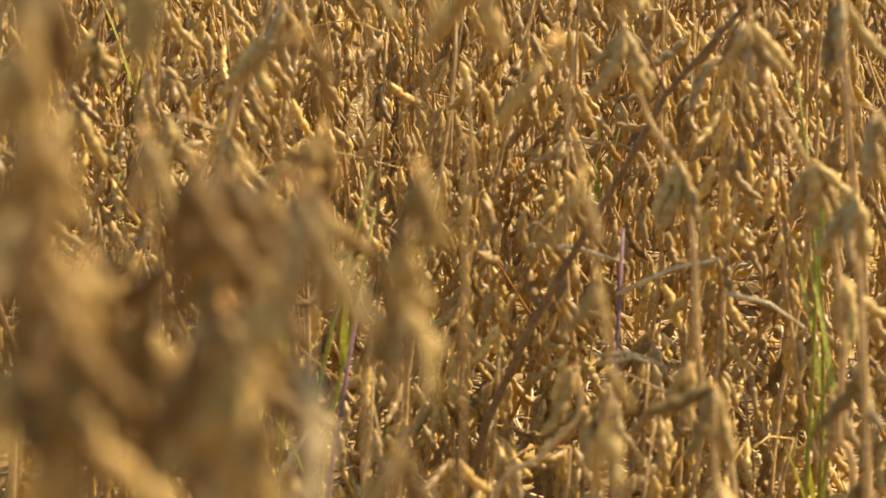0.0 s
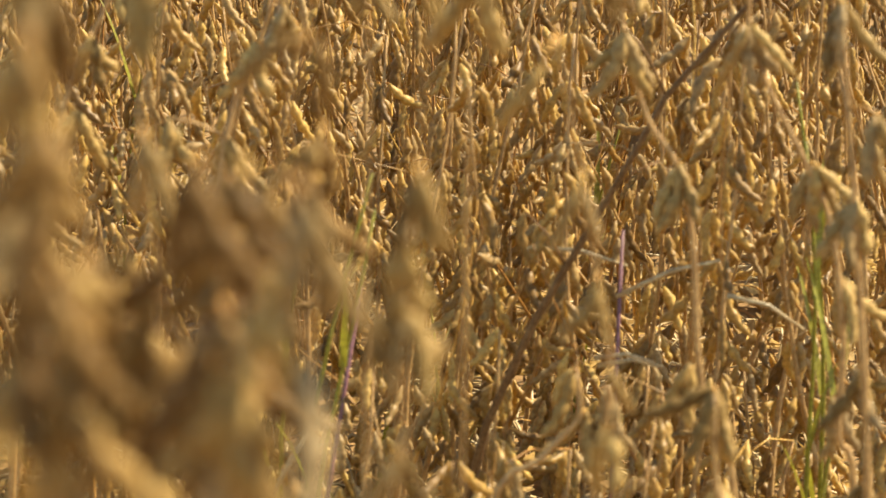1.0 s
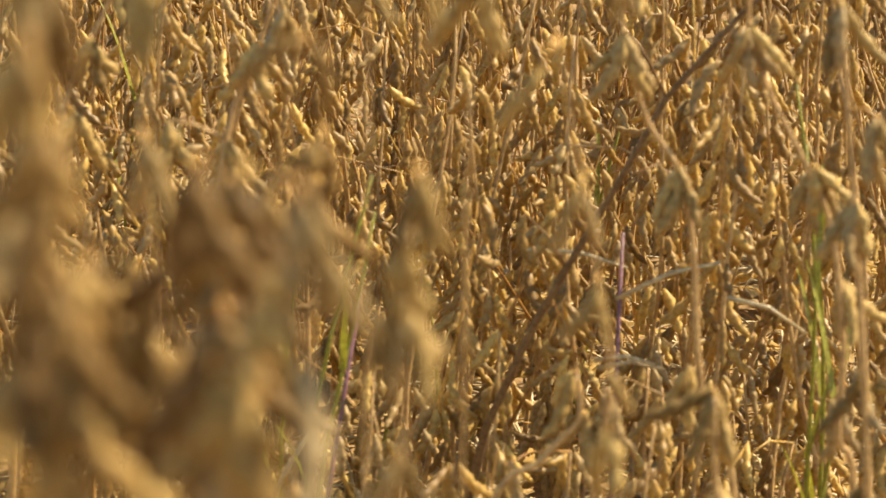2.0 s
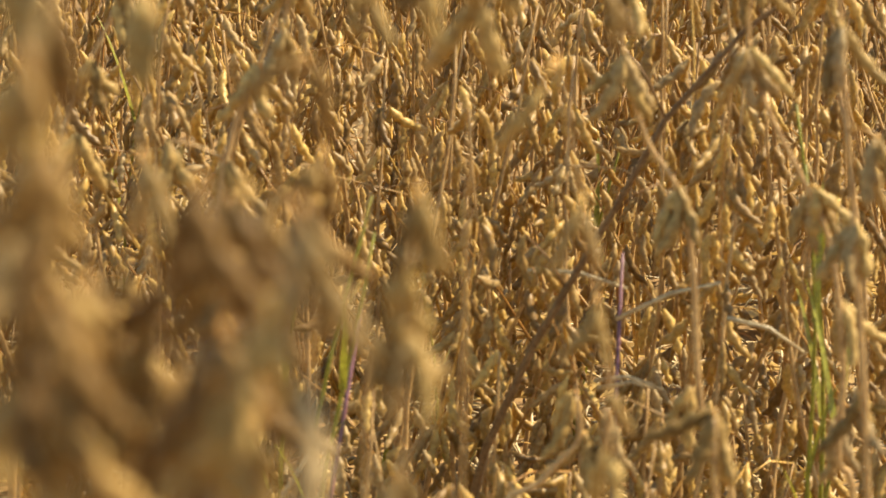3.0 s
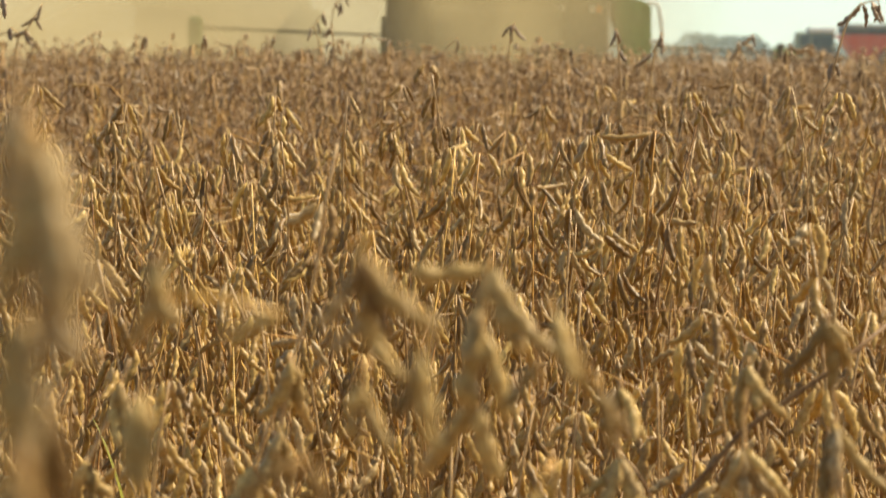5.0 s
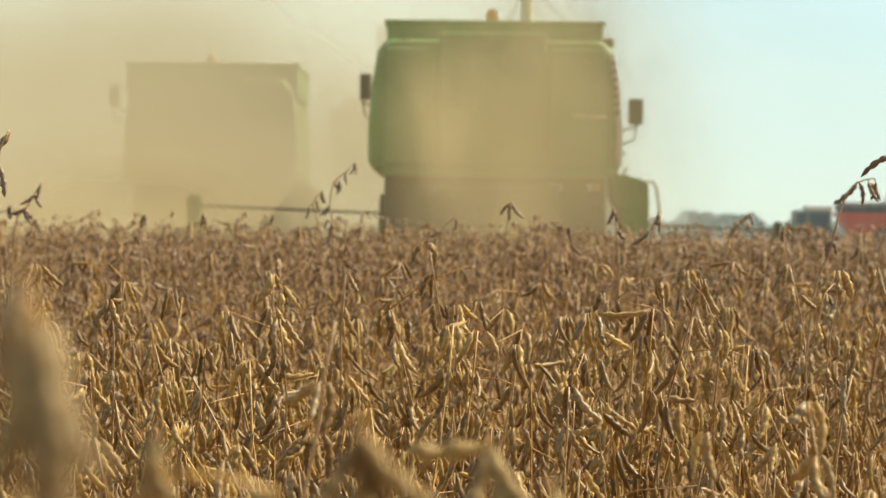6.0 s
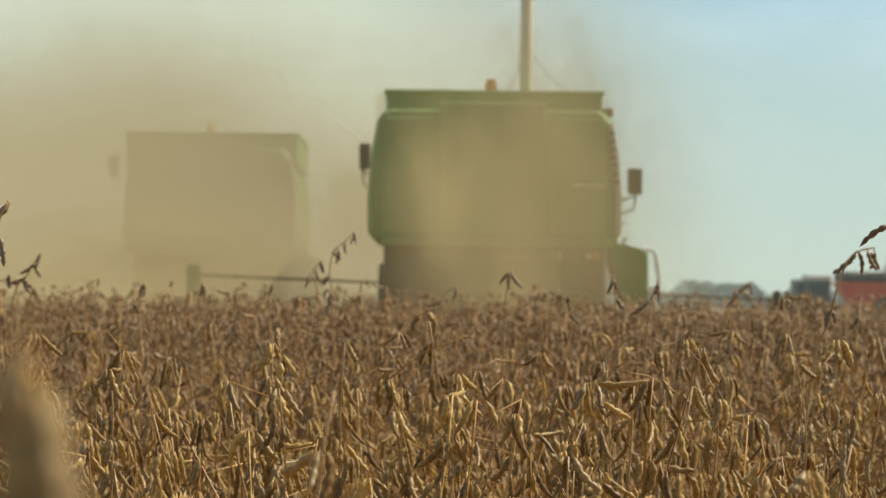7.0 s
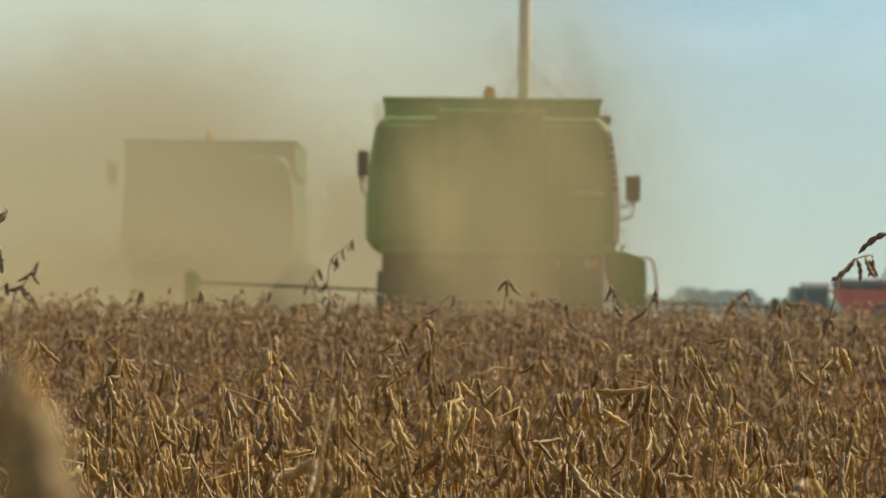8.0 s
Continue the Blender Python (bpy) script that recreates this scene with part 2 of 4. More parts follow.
# ---------- soybean plants ----------
def pod_arrays(length, width, seeds, bend, sides, rings):
    """A hanging dry pod: flat curved hull with swellings over the seeds, a beak and a short stalk."""
    v, f = [], []
    for i in range(rings):
        s = i / (rings - 1)
        if s < 0.12:
            r = 0.14 + 0.4 * (s / 0.12)
        else:
            q = (s - 0.12) / 0.88
            r = (1 - 0.9 * max(0, q - 0.82) / 0.18) * (0.80 + 0.27 * math.cos((q * seeds - 0.5) * 2 * math.pi)) * (0.82 + 0.25 * math.sin(math.pi * min(1, q * 1.1)))
        r = max(r, 0.07)
        z = -length * s
        x = bend * length * (s * s - s * 0.35)
        for j in range(sides):
            a = 2 * math.pi * j / sides
            v.append((x + 0.5 * width * r * math.cos(a), 0.40 * width * r * math.sin(a), z))
    for i in range(rings - 1):
        for j in range(sides):
            k = (j + 1) % sides
            f.append((i * sides + j, (i + 1) * sides + j, (i + 1) * sides + k, i * sides + k))
    f.append(tuple(range(sides)))
    f.append(tuple((rings - 1) * sides + j for j in range(sides - 1, -1, -1)))
    return np.array(v), f


SHAPES = [(0.050, 0.0130, 3, 0.42), (0.046, 0.0126, 3, -0.30), (0.040, 0.0130, 2, 0.36), (0.054, 0.0130, 3, 0.55),
          (0.048, 0.0122, 3, 0.14), (0.037, 0.0128, 2, -0.32), (0.052, 0.0132, 3, -0.50), (0.045, 0.0120, 3, 0.60)]
PODS_FINE = [pod_arrays(*s, 6, 11) for s in SHAPES]
PODS_MID = [pod_arrays(s[0] * 1.04, s[1] * 0.92, s[2], s[3] * 1.15, 5, 9) for s in SHAPES]
PODS_LOW = [pod_arrays(s[0] * 1.04, s[1] * 0.95, 2, s[3] * 1.2, 4, 6) for s in SHAPES]
PODS_FAR = [pod_arrays(s[0] * 1.05, s[1] * 1.15, 2, s[3] * 1.3, 3, 4) for s in SHAPES]
pod_meshes = [mesh_from("pod", v.tolist(), f, pod_mat) for v, f in PODS_FINE]
edge_pod_meshes = [mesh_from("pod", v.tolist(), f, edge_pod_mat) for v, f in PODS_FINE]
shaded_pod_meshes = [mesh_from("pod", v.tolist(), f, shaded_pod_mat) for v, f in PODS_FINE]
backlit_pod_meshes = [mesh_from("pod", v.tolist(), f, backlit_pod_mat) for v, f in PODS_FINE]


def plant_plan(rng, height, lean=0.1, branches=2, pods=1.0, low=0.06, splay=(5, 42)):
    """Stems as (points, radii) and pods as (matrix, shape)."""
    stems, hung = [], []

    def shoot(base, way, length, r0, first):
        n = max(4, int(length / 0.055))
        p, d = Vector(base), Vector(way).normalized()
        pts, rad = [tuple(p)], [r0]
        for i in range(n):
            s = (i + 1) / n
            d = (d + Vector((rng.uniform(-1, 1), rng.uniform(-1, 1), 0.25)) * 0.10).normalized()
            p = p + d * (length / n)
            pts.append(tuple(p))
            rad.append(r0 * (1 - 0.7 * s))
            if p.z > low and s > first:
                az = rng.uniform(0, 6.28)
                count = rng.choice((1, 2, 2, 3, 3, 4)) if rng.random() < pods else 0
                for k in range(count):
                    a = az + (k - count / 2) * rng.uniform(1.1, 2.2)
                    tilt = rng.uniform(*splay) if rng.random() < 0.95 else rng.uniform(45, 85)
                    off = Vector((math.cos(a), math.sin(a), 0)) * rng.uniform(0.004, 0.012)
                    m = (Matrix.Translation(p + off) @ Matrix.Rotation(a, 4, "Z") @ Matrix.Rotation(-radians(tilt), 4, "Y")
                         @ Matrix.Rotation(rng.uniform(0, 6.28), 4, "Z") @ Matrix.Scale(rng.uniform(0.82, 1.12), 4))
                    hung.append((m, rng.randrange(len(SHAPES))))
        stems.append((pts, rad))
        return pts

    a = rng.uniform(0, 6.28)
    way = (math.cos(a) * lean, math.sin(a) * lean, 1)
    main = shoot((0, 0, -0.01), way, height, rng.uniform(0.0036, 0.0048), 0.17)
    for i in range(branches):
        at = main[rng.randrange(2, max(3, len(main) * 2 // 3))]
        a = rng.uniform(0, 6.28)
        shoot(at, (math.cos(a) * 0.6, math.sin(a) * 0.6, 1), (height - at[2]) * rng.uniform(0.5, 0.9), 0.0024, 0.25)
    # bare leaf stalks
    for i in range(rng.randrange(0, 4)):
        at = Vector(main[rng.randrange(2, len(main))])
        a = rng.uniform(0, 6.28)
        l = rng.uniform(0.06, 0.19)
        e = at + Vector((math.cos(a) * l, math.sin(a) * l, rng.uniform(-0.3, 0.6) * l))
        stems.append(([tuple(at), tuple((at + e) / 2 + Vector((0, 0, 0.012))), tuple(e)], [0.0011, 0.0009, 0.0006]))
    return stems, hung


def soybean_plant(rng, x, y, height, label, **kw):
    stems, hung = plant_plan(rng, height, **kw)
    root = thing("soybean_plant", (x, y, 0), label, "crop plant", "soybean plants of the front rows")
    heap = Heap()
    for pts, rad in stems:
        heap.add(*tube_arrays(pts, rad, 6))
    st = new("stem", heap.mesh("stem", stem_mat))
    st.parent = root
    for m, k in hung:
        pod = new("pod", pod_meshes[k])
        pod.parent = root
        pod.matrix_basis = m
    return root


def template(rng, height, pods, shapes, sides, low, **kw):
    """One plant as plain arrays: stems and pods apart."""
    stems, hung = plant_plan(rng, height, low=low, **kw)
    hs, hp = Heap(), Heap()
    for pts, rad in stems:
        if low > 0.5:  # seen from afar: only the upper part shows
            if len(pts) < 4:
                continue
            pts, rad = pts[::4] + [pts[-1]], rad[::4] + [rad[-1]]
        elif sides == 3:
            pts, rad = pts[::2] + [pts[-1]], rad[::2] + [rad[-1]]
        hs.add(*tube_arrays(pts, rad, sides))
    for m, k in hung:
        v, f = shapes[k]
        r = np.array(m.to_3x3())
        hp.add(v @ r.T + np.array(m.translation), f)
    return hs, hp


def field(name, label, y0, y1, per_m2, shapes, sides, tall, low, seed, kinds=12, margin=0.4, **kw):
    """A stretch of standing crop, two meshes: stems and pods."""
    rng = random.Random(seed)
    kit = [template(rng, 1.0 * rng.uniform(*tall), 1.0, shapes, sides, low, **kw) for i in range(kinds)]
    kit = [tuple((np.concatenate(h.v), [tuple(i + o for i in q) for f, o in h.f for q in f]) for h in pair) for pair in kit]
    stems, pods = Heap(), Heap()
    area = 0.172 * (y1 * y1 - y0 * y0) + 2 * margin * (y1 - y0)
    for i in range(int(area * per_m2)):
        while True:
            y = rng.uniform(y0, y1)
            if rng.random() < (0.172 * y + margin) / (0.172 * y1 + margin):
                break
        half = 0.172 * y + margin
        x = rng.uniform(-half, half)
        if blocked(x, y):
            continue
        a, s = rng.uniform(0, 6.28), rng.uniform(0.86, 1.1)
        swell = 1 + 0.04 * noise.noise((x * 0.5, y * 0.5, 3.0)) + 0.08 * noise.noise((x * 2.1, y * 2.1, 7.0))
        r = np.array(((math.cos(a), -math.sin(a), 0), (math.sin(a), math.cos(a), 0), (0, 0, 1))) * s * swell
        for h, (v, f) in zip((stems, pods), kit[rng.randrange(kinds)]):
            h.add(v @ r.T + np.array((x, y, 0)), f)
    root = thing(name, (0, 0, 0), label, "crop", kind="stuff")
    for nm, h, mt in (("stems", stems, stem_mat), ("pods", pods, backlit_field_mat if y0 > 8 else pod_field_mat)):
        ob = tagged(new(nm, h.mesh(nm, mt, smooth=True)), kind="stuff")
        ob.parent = root
    return root


def blocked(x, y):
    """No standing crop where the harvesters have cut or stand."""
    return (y > 33.0 and -3.9 < x < 5.2) or (y > 42.0 and -8.5 < x < 5.2)


# ---------- ground ----------
bm = bmesh.new()
edges = sorted(set([-400, -60, -12, -5] + [i * 0.6 - 4.8 for i in range(17)] + [5, 12, 60, 400]))
deep = sorted(set([-400, -60, -12, -4] + [i * 0.6 - 2.4 for i in range(26)] + [15, 20, 26, 33, 45, 70, 150, 400, 1000, 3000]))
grid = [[bm.verts.new((x if abs(x) < 60 else x * 7, y, 0.02 * noise.noise((x, y, 0)) - 0.01 if abs(x) < 6 and y < 16 else 0)) for x in edges] for y in deep]
for r0, r1 in zip(grid, grid[1:]):
    for i in range(len(edges) - 1):
        bm.faces.new((r0[i], r0[i + 1], r1[i + 1], r1[i]))
ground = part("ground", bm, soil_mat, None, smooth=True)
tagged(ground, "brown dry field soil under the crop", "ground", kind="structure")

# ---------- crop ----------
def edge_plant(y, line, clusters, label="dry tan soybean plant with drooping pods at the field's edge"):
    """A plant of the field's edge: its stem's bends (across, height) and the nodes that bear pods (across, height, swings of the pods)."""
    x0 = line[0][0]
    root = thing("soybean_plant", (x0, y, 0), label, "crop plant", "single soybean plants")
    pts = [Vector((0, 0, 0))] + [Vector((x - x0, 0.012 * math.sin(9 * z), z)) for x, z in line]
    fine = []
    for k in range(len(pts) - 1):
        p0, p1, p2, p3 = pts[max(0, k - 1)], pts[k], pts[k + 1], pts[min(len(pts) - 1, k + 2)]
        for j in range(4):
            t = j / 4
            fine.append(0.5 * (2 * p1 + (p2 - p0) * t + (2 * p0 - 5 * p1 + 4 * p2 - p3) * t * t + (3 * p1 - p0 - 3 * p2 + p3) * t ** 3))
    fine.append(pts[-1])
    heap = Heap()
    heap.add(*tube_arrays([tuple(q) for q in fine], np.linspace(0.0034, 0.0015, len(fine)) * (1.0 if y > 1.5 else 0.3), 8))
    hung = []
    for x, z, swings in clusters:
        at = Vector((x - x0, 0, z))
        stemward = min(fine, key=lambda q: (q - at).length)
        heap.add(*tube_arrays([tuple(stemward), tuple((at + stemward) / 2 + Vector((0, 0, 0.003))), tuple(at)], [0.0018, 0.0014, 0.0014], 5))
        for w in list(swings) + [rng.uniform(-30, 30)] * (label not in (TALL, SHADED) and y > 1.3):
            m = (Matrix.Translation(at + Vector((rng.uniform(-0.003, 0.003), rng.uniform(-0.006, 0.006), 0))) @ Matrix.Rotation(radians(rng.uniform(-18, 18)), 4, "X")
                 @ Matrix.Rotation(-radians(w + rng.uniform(-4, 4)), 4, "Y") @ Matrix.Rotation(rng.uniform(0, 6.28), 4, "Z") @ Matrix.Scale(rng.uniform(0.64, 0.80) if y < 1.3 else rng.uniform(0.95, 1.12), 4))
            hung.append((m, rng.randrange(len(SHAPES))))
    st = new("stem", heap.mesh("stem", stem_mat))
    st.parent = root
    for m, k in hung:
        pod = new("pod", {TALL: backlit_pod_meshes, SHADED: shaded_pod_meshes}.get(label, edge_pod_meshes)[k])
        pod.parent = root
        pod.matrix_basis = m
    return root


SHADED = "brown soybean plant with clustered pods at the field's edge, coloured as if shaded"
TALL = "tall dry soybean shoot rising above the crop, pods coloured dark as if backlit"
rng = random.Random(11)
edge_plant(2.00, [(0.231, 0.419), (0.201, 0.521), (0.191, 0.638), (0.178, 0.695), (0.154, 0.732), (0.135, 0.798), (0.135, 0.854)],
           [(0.135, 0.798, (-28, 12, 20)), (0.18, 0.697, (-25, -3, 28)), (0.194, 0.539, (-35, -10)), (0.136, 0.85, (-10, 25))])
edge_plant(2.00, [(0.324, 0.42), (0.308, 0.485), (0.309, 0.558), (0.297, 0.648), (0.277, 0.696), (0.245, 0.757), (0.23, 0.804), (0.232, 0.872)],
           [(0.23, 0.804, (-20, -2, 38)), (0.286, 0.696, (-35, 5, 50, 20)), (0.307, 0.608, (-10, 28)), (0.231, 0.868, (-15, 20)), (0.306, 0.513, (-5, 15))])
edge_plant(0.88, [(-0.015, 0.747), (-0.013, 0.82), (-0.012, 0.884), (-0.008, 0.917), (-0.006, 0.961), (-0.005, 1.004)],
           [(-0.005, 1.002, (-18, 12)), (-0.009, 0.917, (-14, 3, 10)), (-0.012, 0.894, (-10, 8)), (-0.0125, 0.872, (-28, -8, 20, 30)), (-0.015, 0.82, (-20, 15))])
edge_plant(0.92, [(-0.09, 0.741), (-0.073, 0.827), (-0.061, 0.902), (-0.051, 0.946), (-0.045, 0.982), (-0.027, 1.036)],
           [(-0.061, 0.904, (-42, -12, 18)), (-0.029, 1.032, (10, 30)), (-0.071, 0.84, (-40, 10)), (-0.048, 0.958, (-60, 15))], SHADED)
edge_plant(0.98, [(-0.105, 0.718), (-0.109, 0.832), (-0.113, 0.908), (-0.109, 0.982), (-0.104, 1.027)],
           [(-0.059, 1.003, (-68,)), (-0.113, 0.91, (-4, 24)), (-0.106, 1.023, (-5, 14)), (-0.109, 0.973, (-25, 8)), (-0.109, 0.834, (-15, 25, 5)), (-0.107, 0.775, (-30, 10))])
edge_plant(0.60, [(-0.1, 0.851), (-0.099, 0.922), (-0.098, 0.976), (-0.096, 1.027), (-0.093, 1.075), (-0.094, 1.09)],
           [(-0.094, 1.088, (-12, 12)), (-0.09, 1.079, (0, 8)), (-0.093, 1.07, (-10, 14)), (-0.089, 1.058, (-4, 6)), (-0.095, 1.04, (8, -15)), (-0.097, 1.004, (-14, 12)), (-0.098, 0.969, (10, -12)), (-0.099, 0.929, (-15,)), (-0.098, 0.894, (-8,))])
edge_plant(1.20, [(0.083, 0.663), (0.072, 0.801), (0.055, 0.893), (0.043, 0.97), (0.049, 0.987), (0.071, 0.95)],
           [(0.049, 0.985, (25, 8)), (0.071, 0.95, (32, 14)), (0.043, 0.962, (-35,)), (0.045, 0.903, (-36,)), (0.072, 0.801, (-20, 15)), (0.063, 0.846, (12, -25)), (0.079, 0.73, (-15, 20)), (0.076, 0.763, (25,))])
edge_plant(1.60, [(0.183, 0.499), (0.172, 0.574), (0.169, 0.633)],
           [(0.169, 0.635, (-58, -8, 14, 4)), (0.175, 0.57, (-30, 20))])
edge_plant(2.00, [(0.036, 0.394), (0.079, 0.464), (0.107, 0.499), (0.104, 0.533)],
           [(0.103, 0.532, (-24,)), (0.113, 0.5, (-38, 5)), (0.053, 0.459, (-10,))])
edge_plant(2.00, [(0.112, 0.39), (0.118, 0.432), (0.129, 0.515), (0.122, 0.52)],
           [(0.129, 0.515, (14, -6))])
edge_plant(2.10, [(-0.354, 0.379), (-0.326, 0.644), (-0.309, 0.692), (-0.295, 0.743), (-0.267, 0.802), (-0.248, 0.855)],
           [(-0.326, 0.641, (22, 10)), (-0.293, 0.715, (-8, 15)), (-0.281, 0.774, (-20, 25)), (-0.255, 0.837, (-15, 10)), (-0.341, 0.514, (-20, 20))])
edge_plant(2.00, [(-0.2, 0.368), (-0.192, 0.507), (-0.166, 0.713), (-0.144, 0.77), (-0.122, 0.817), (-0.114, 0.872)],
           [(-0.122, 0.815, (-15, 10)), (-0.142, 0.787, (5, -20)), (-0.209, 0.728, (14,)), (-0.166, 0.713, (-20, 25)), (-0.116, 0.868, (-12, 18)), (-0.189, 0.525, (-25, 10))])
edge_plant(1.80, [(0.302, 0.446), (0.288, 0.653), (0.273, 0.811), (0.261, 0.925)],
           [(0.261, 0.922, (-18, 20)), (0.268, 0.849, (28, -10)), (0.298, 0.772, (-15, 10)), (0.282, 0.713, (-25, 15)), (0.291, 0.592, (-20, 12)), (0.297, 0.509, (-20, 20))])
edge_plant(0.70, [(-0.099, 0.81), (-0.098, 0.876), (-0.096, 0.927), (-0.102, 0.964), (-0.103, 1.009)],
           [(-0.102, 0.964, (-15, 10)), (-0.096, 0.929, (-25, 5, 25)), (-0.101, 0.902, (-20, 8)), (-0.105, 0.876, (-12, 14)), (-0.102, 1.006, (-14, 10))], SHADED)
edge_plant(0.66, [(-0.057, 0.827), (-0.058, 0.882), (-0.056, 0.925), (-0.062, 0.964)],
           [(-0.056, 0.925, (-25, 0, 22)), (-0.06, 0.906, (-15, 12)), (-0.051, 0.891, (-14, 10)), (-0.062, 0.964, (-20, 14))], SHADED)
edge_plant(1.20, [(-0.069, 0.633), (-0.073, 0.745), (-0.076, 0.82)],
           [(-0.076, 0.82, (-22, 12)), (-0.074, 0.761, (-25, 18)), (-0.07, 0.703, (-15, 20))])

edge_plant(0.72, [(-0.069, 0.834), (-0.067, 0.872), (-0.074, 0.903), (-0.064, 0.93), (-0.055, 0.95)],
           [(-0.055, 0.95, (-30, -5, 18)), (-0.066, 0.934, (-48, -12, 20)), (-0.077, 0.922, (-55, -20)), (-0.091, 0.912, (-60, -25, 10)), (-0.072, 0.903, (-35, 0, 25)), (-0.101, 0.903, (-30, 12)), (-0.055, 0.903, (-15, 15)), (-0.084, 0.887, (-30, 5)), (-0.069, 0.88, (-18, 18))], SHADED)
edge_plant(0.60, [(-0.045, 0.872), (-0.044, 0.91), (-0.04, 0.942), (-0.034, 0.971)],
           [(-0.034, 0.97, (-8, 14)), (-0.04, 0.946, (-16, 10)), (-0.05, 0.929, (-12, 12)), (-0.044, 0.918, (-15, 8)), (-0.035, 0.932, (10,))])
edge_plant(0.57, [(-0.089, 0.884), (-0.089, 0.932), (-0.09, 0.98), (-0.091, 1.016)],
           [(-0.09, 1.009, (-12, 10)), (-0.089, 0.992, (-18, 8)), (-0.09, 0.975, (-10, 16)), (-0.087, 0.958, (-14, 12)), (-0.088, 0.941, (-10, 18)), (-0.083, 0.932, (-8, 14))], SHADED)
edge_plant(0.95, [(-0.074, 0.719), (-0.076, 0.797), (-0.077, 0.862), (-0.079, 0.9)],
           [(-0.079, 0.897, (-25, 5, 25)), (-0.071, 0.879, (-30, 20)), (-0.085, 0.876, (-20, 15)), (-0.063, 0.868, (20, -5)), (-0.075, 0.853, (-25, 0, 25)), (-0.09, 0.842, (-20, 10)), (-0.071, 0.832, (-15, 25)), (-0.079, 0.805, (-25, 20))], SHADED)
edge_plant(0.88, [(-0.107, 0.746), (-0.107, 0.839), (-0.109, 0.892)],
           [(-0.109, 0.891, (-20, 18)), (-0.114, 0.875, (-25, 10)), (-0.102, 0.861, (-5, 25)), (-0.118, 0.851, (-20, 12)), (-0.108, 0.831, (-25, 20))], SHADED)
edge_plant(1.10, [(-0.054, 0.659), (-0.055, 0.824), (-0.051, 0.89)],
           [(-0.051, 0.888, (-30, -5, 20)), (-0.057, 0.866, (-25, 20)), (-0.049, 0.844, (10,))], SHADED)
edge_plant(1.15, [(-0.034, 0.848), (-0.032, 0.946), (-0.035, 1.009)],
           [(-0.035, 1.007, (-25, 15)), (-0.032, 0.988, (-30, 8)), (-0.034, 0.958, (20, -10))])
edge_plant(1.35, [(0.012, 0.785), (0.018, 0.912), (0.024, 0.995)],
           [(0.024, 0.992, (-75, -15, 20)), (0.02, 0.961, (-25, 14)), (0.016, 0.924, (-30, 16))])

# a few more between the edge and the rows, at both sides
for x, y, h in ((-0.36, 2.45, 0.86), (-0.27, 2.6, 0.92), (-0.17, 2.75, 0.84), (-0.42, 2.85, 0.95), (0.22, 2.5, 0.80), (0.33, 2.65, 0.93), (0.42, 2.5, 0.97),
                (0.28, 2.9, 0.86), (0.46, 2.95, 0.9), (0.14, 2.95, 0.62), (-0.10, 2.9, 0.66), (0.02, 3.0, 0.5)):
    soybean_plant(rng, x, y, h, "dry tan soybean plant with hanging pods", lean=0.05, branches=1)
# low, broken plants in front of the rows
for i in range(22):
    y = rng.uniform(2.7, 3.4)
    soybean_plant(rng, (2 * ((i * 0.618034) % 1.0) - 1) * 0.17 * y, y, rng.uniform(0.22, 0.46), "short broken soybean plant with a few pods", lean=0.2, branches=1, low=0.02)
for i in range(16):
    y = rng.uniform(2.25, 2.55)
    soybean_plant(rng, -0.12 + 0.36 * ((i * 0.618034) % 1.0), y, rng.uniform(0.28, 0.46), "low golden soybean plant with crowded pods", lean=0.12, branches=1, low=0.02)
# taller plants among the front rows, thin at the top
for x, y, h in ((0.40, 2.5, 1.10), (-0.27, 2.6, 1.06)):
    soybean_plant(rng, x, y, h, "tall thin dry soybean plant, sparse at the top", lean=0.03, branches=0, pods=0.8)
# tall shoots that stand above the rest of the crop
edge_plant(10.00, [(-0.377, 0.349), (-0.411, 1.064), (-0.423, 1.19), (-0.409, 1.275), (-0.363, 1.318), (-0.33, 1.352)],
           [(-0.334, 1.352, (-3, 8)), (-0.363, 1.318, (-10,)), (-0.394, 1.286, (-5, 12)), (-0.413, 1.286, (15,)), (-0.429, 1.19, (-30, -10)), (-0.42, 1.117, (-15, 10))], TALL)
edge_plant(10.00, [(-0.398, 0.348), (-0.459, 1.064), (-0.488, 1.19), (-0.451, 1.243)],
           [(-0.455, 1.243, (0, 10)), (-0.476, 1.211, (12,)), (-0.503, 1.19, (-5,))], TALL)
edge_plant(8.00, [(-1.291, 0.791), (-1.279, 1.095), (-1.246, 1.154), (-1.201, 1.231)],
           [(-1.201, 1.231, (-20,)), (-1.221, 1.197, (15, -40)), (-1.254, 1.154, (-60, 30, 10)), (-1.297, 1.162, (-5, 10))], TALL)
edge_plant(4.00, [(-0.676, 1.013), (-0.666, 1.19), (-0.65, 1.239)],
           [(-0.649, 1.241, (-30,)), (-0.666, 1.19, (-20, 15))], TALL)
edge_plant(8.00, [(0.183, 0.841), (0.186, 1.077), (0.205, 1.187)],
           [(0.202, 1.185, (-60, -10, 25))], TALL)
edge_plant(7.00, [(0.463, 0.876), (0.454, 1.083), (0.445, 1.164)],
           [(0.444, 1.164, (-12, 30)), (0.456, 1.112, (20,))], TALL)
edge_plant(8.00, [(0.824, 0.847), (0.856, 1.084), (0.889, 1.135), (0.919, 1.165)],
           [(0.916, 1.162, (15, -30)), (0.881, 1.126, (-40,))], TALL)
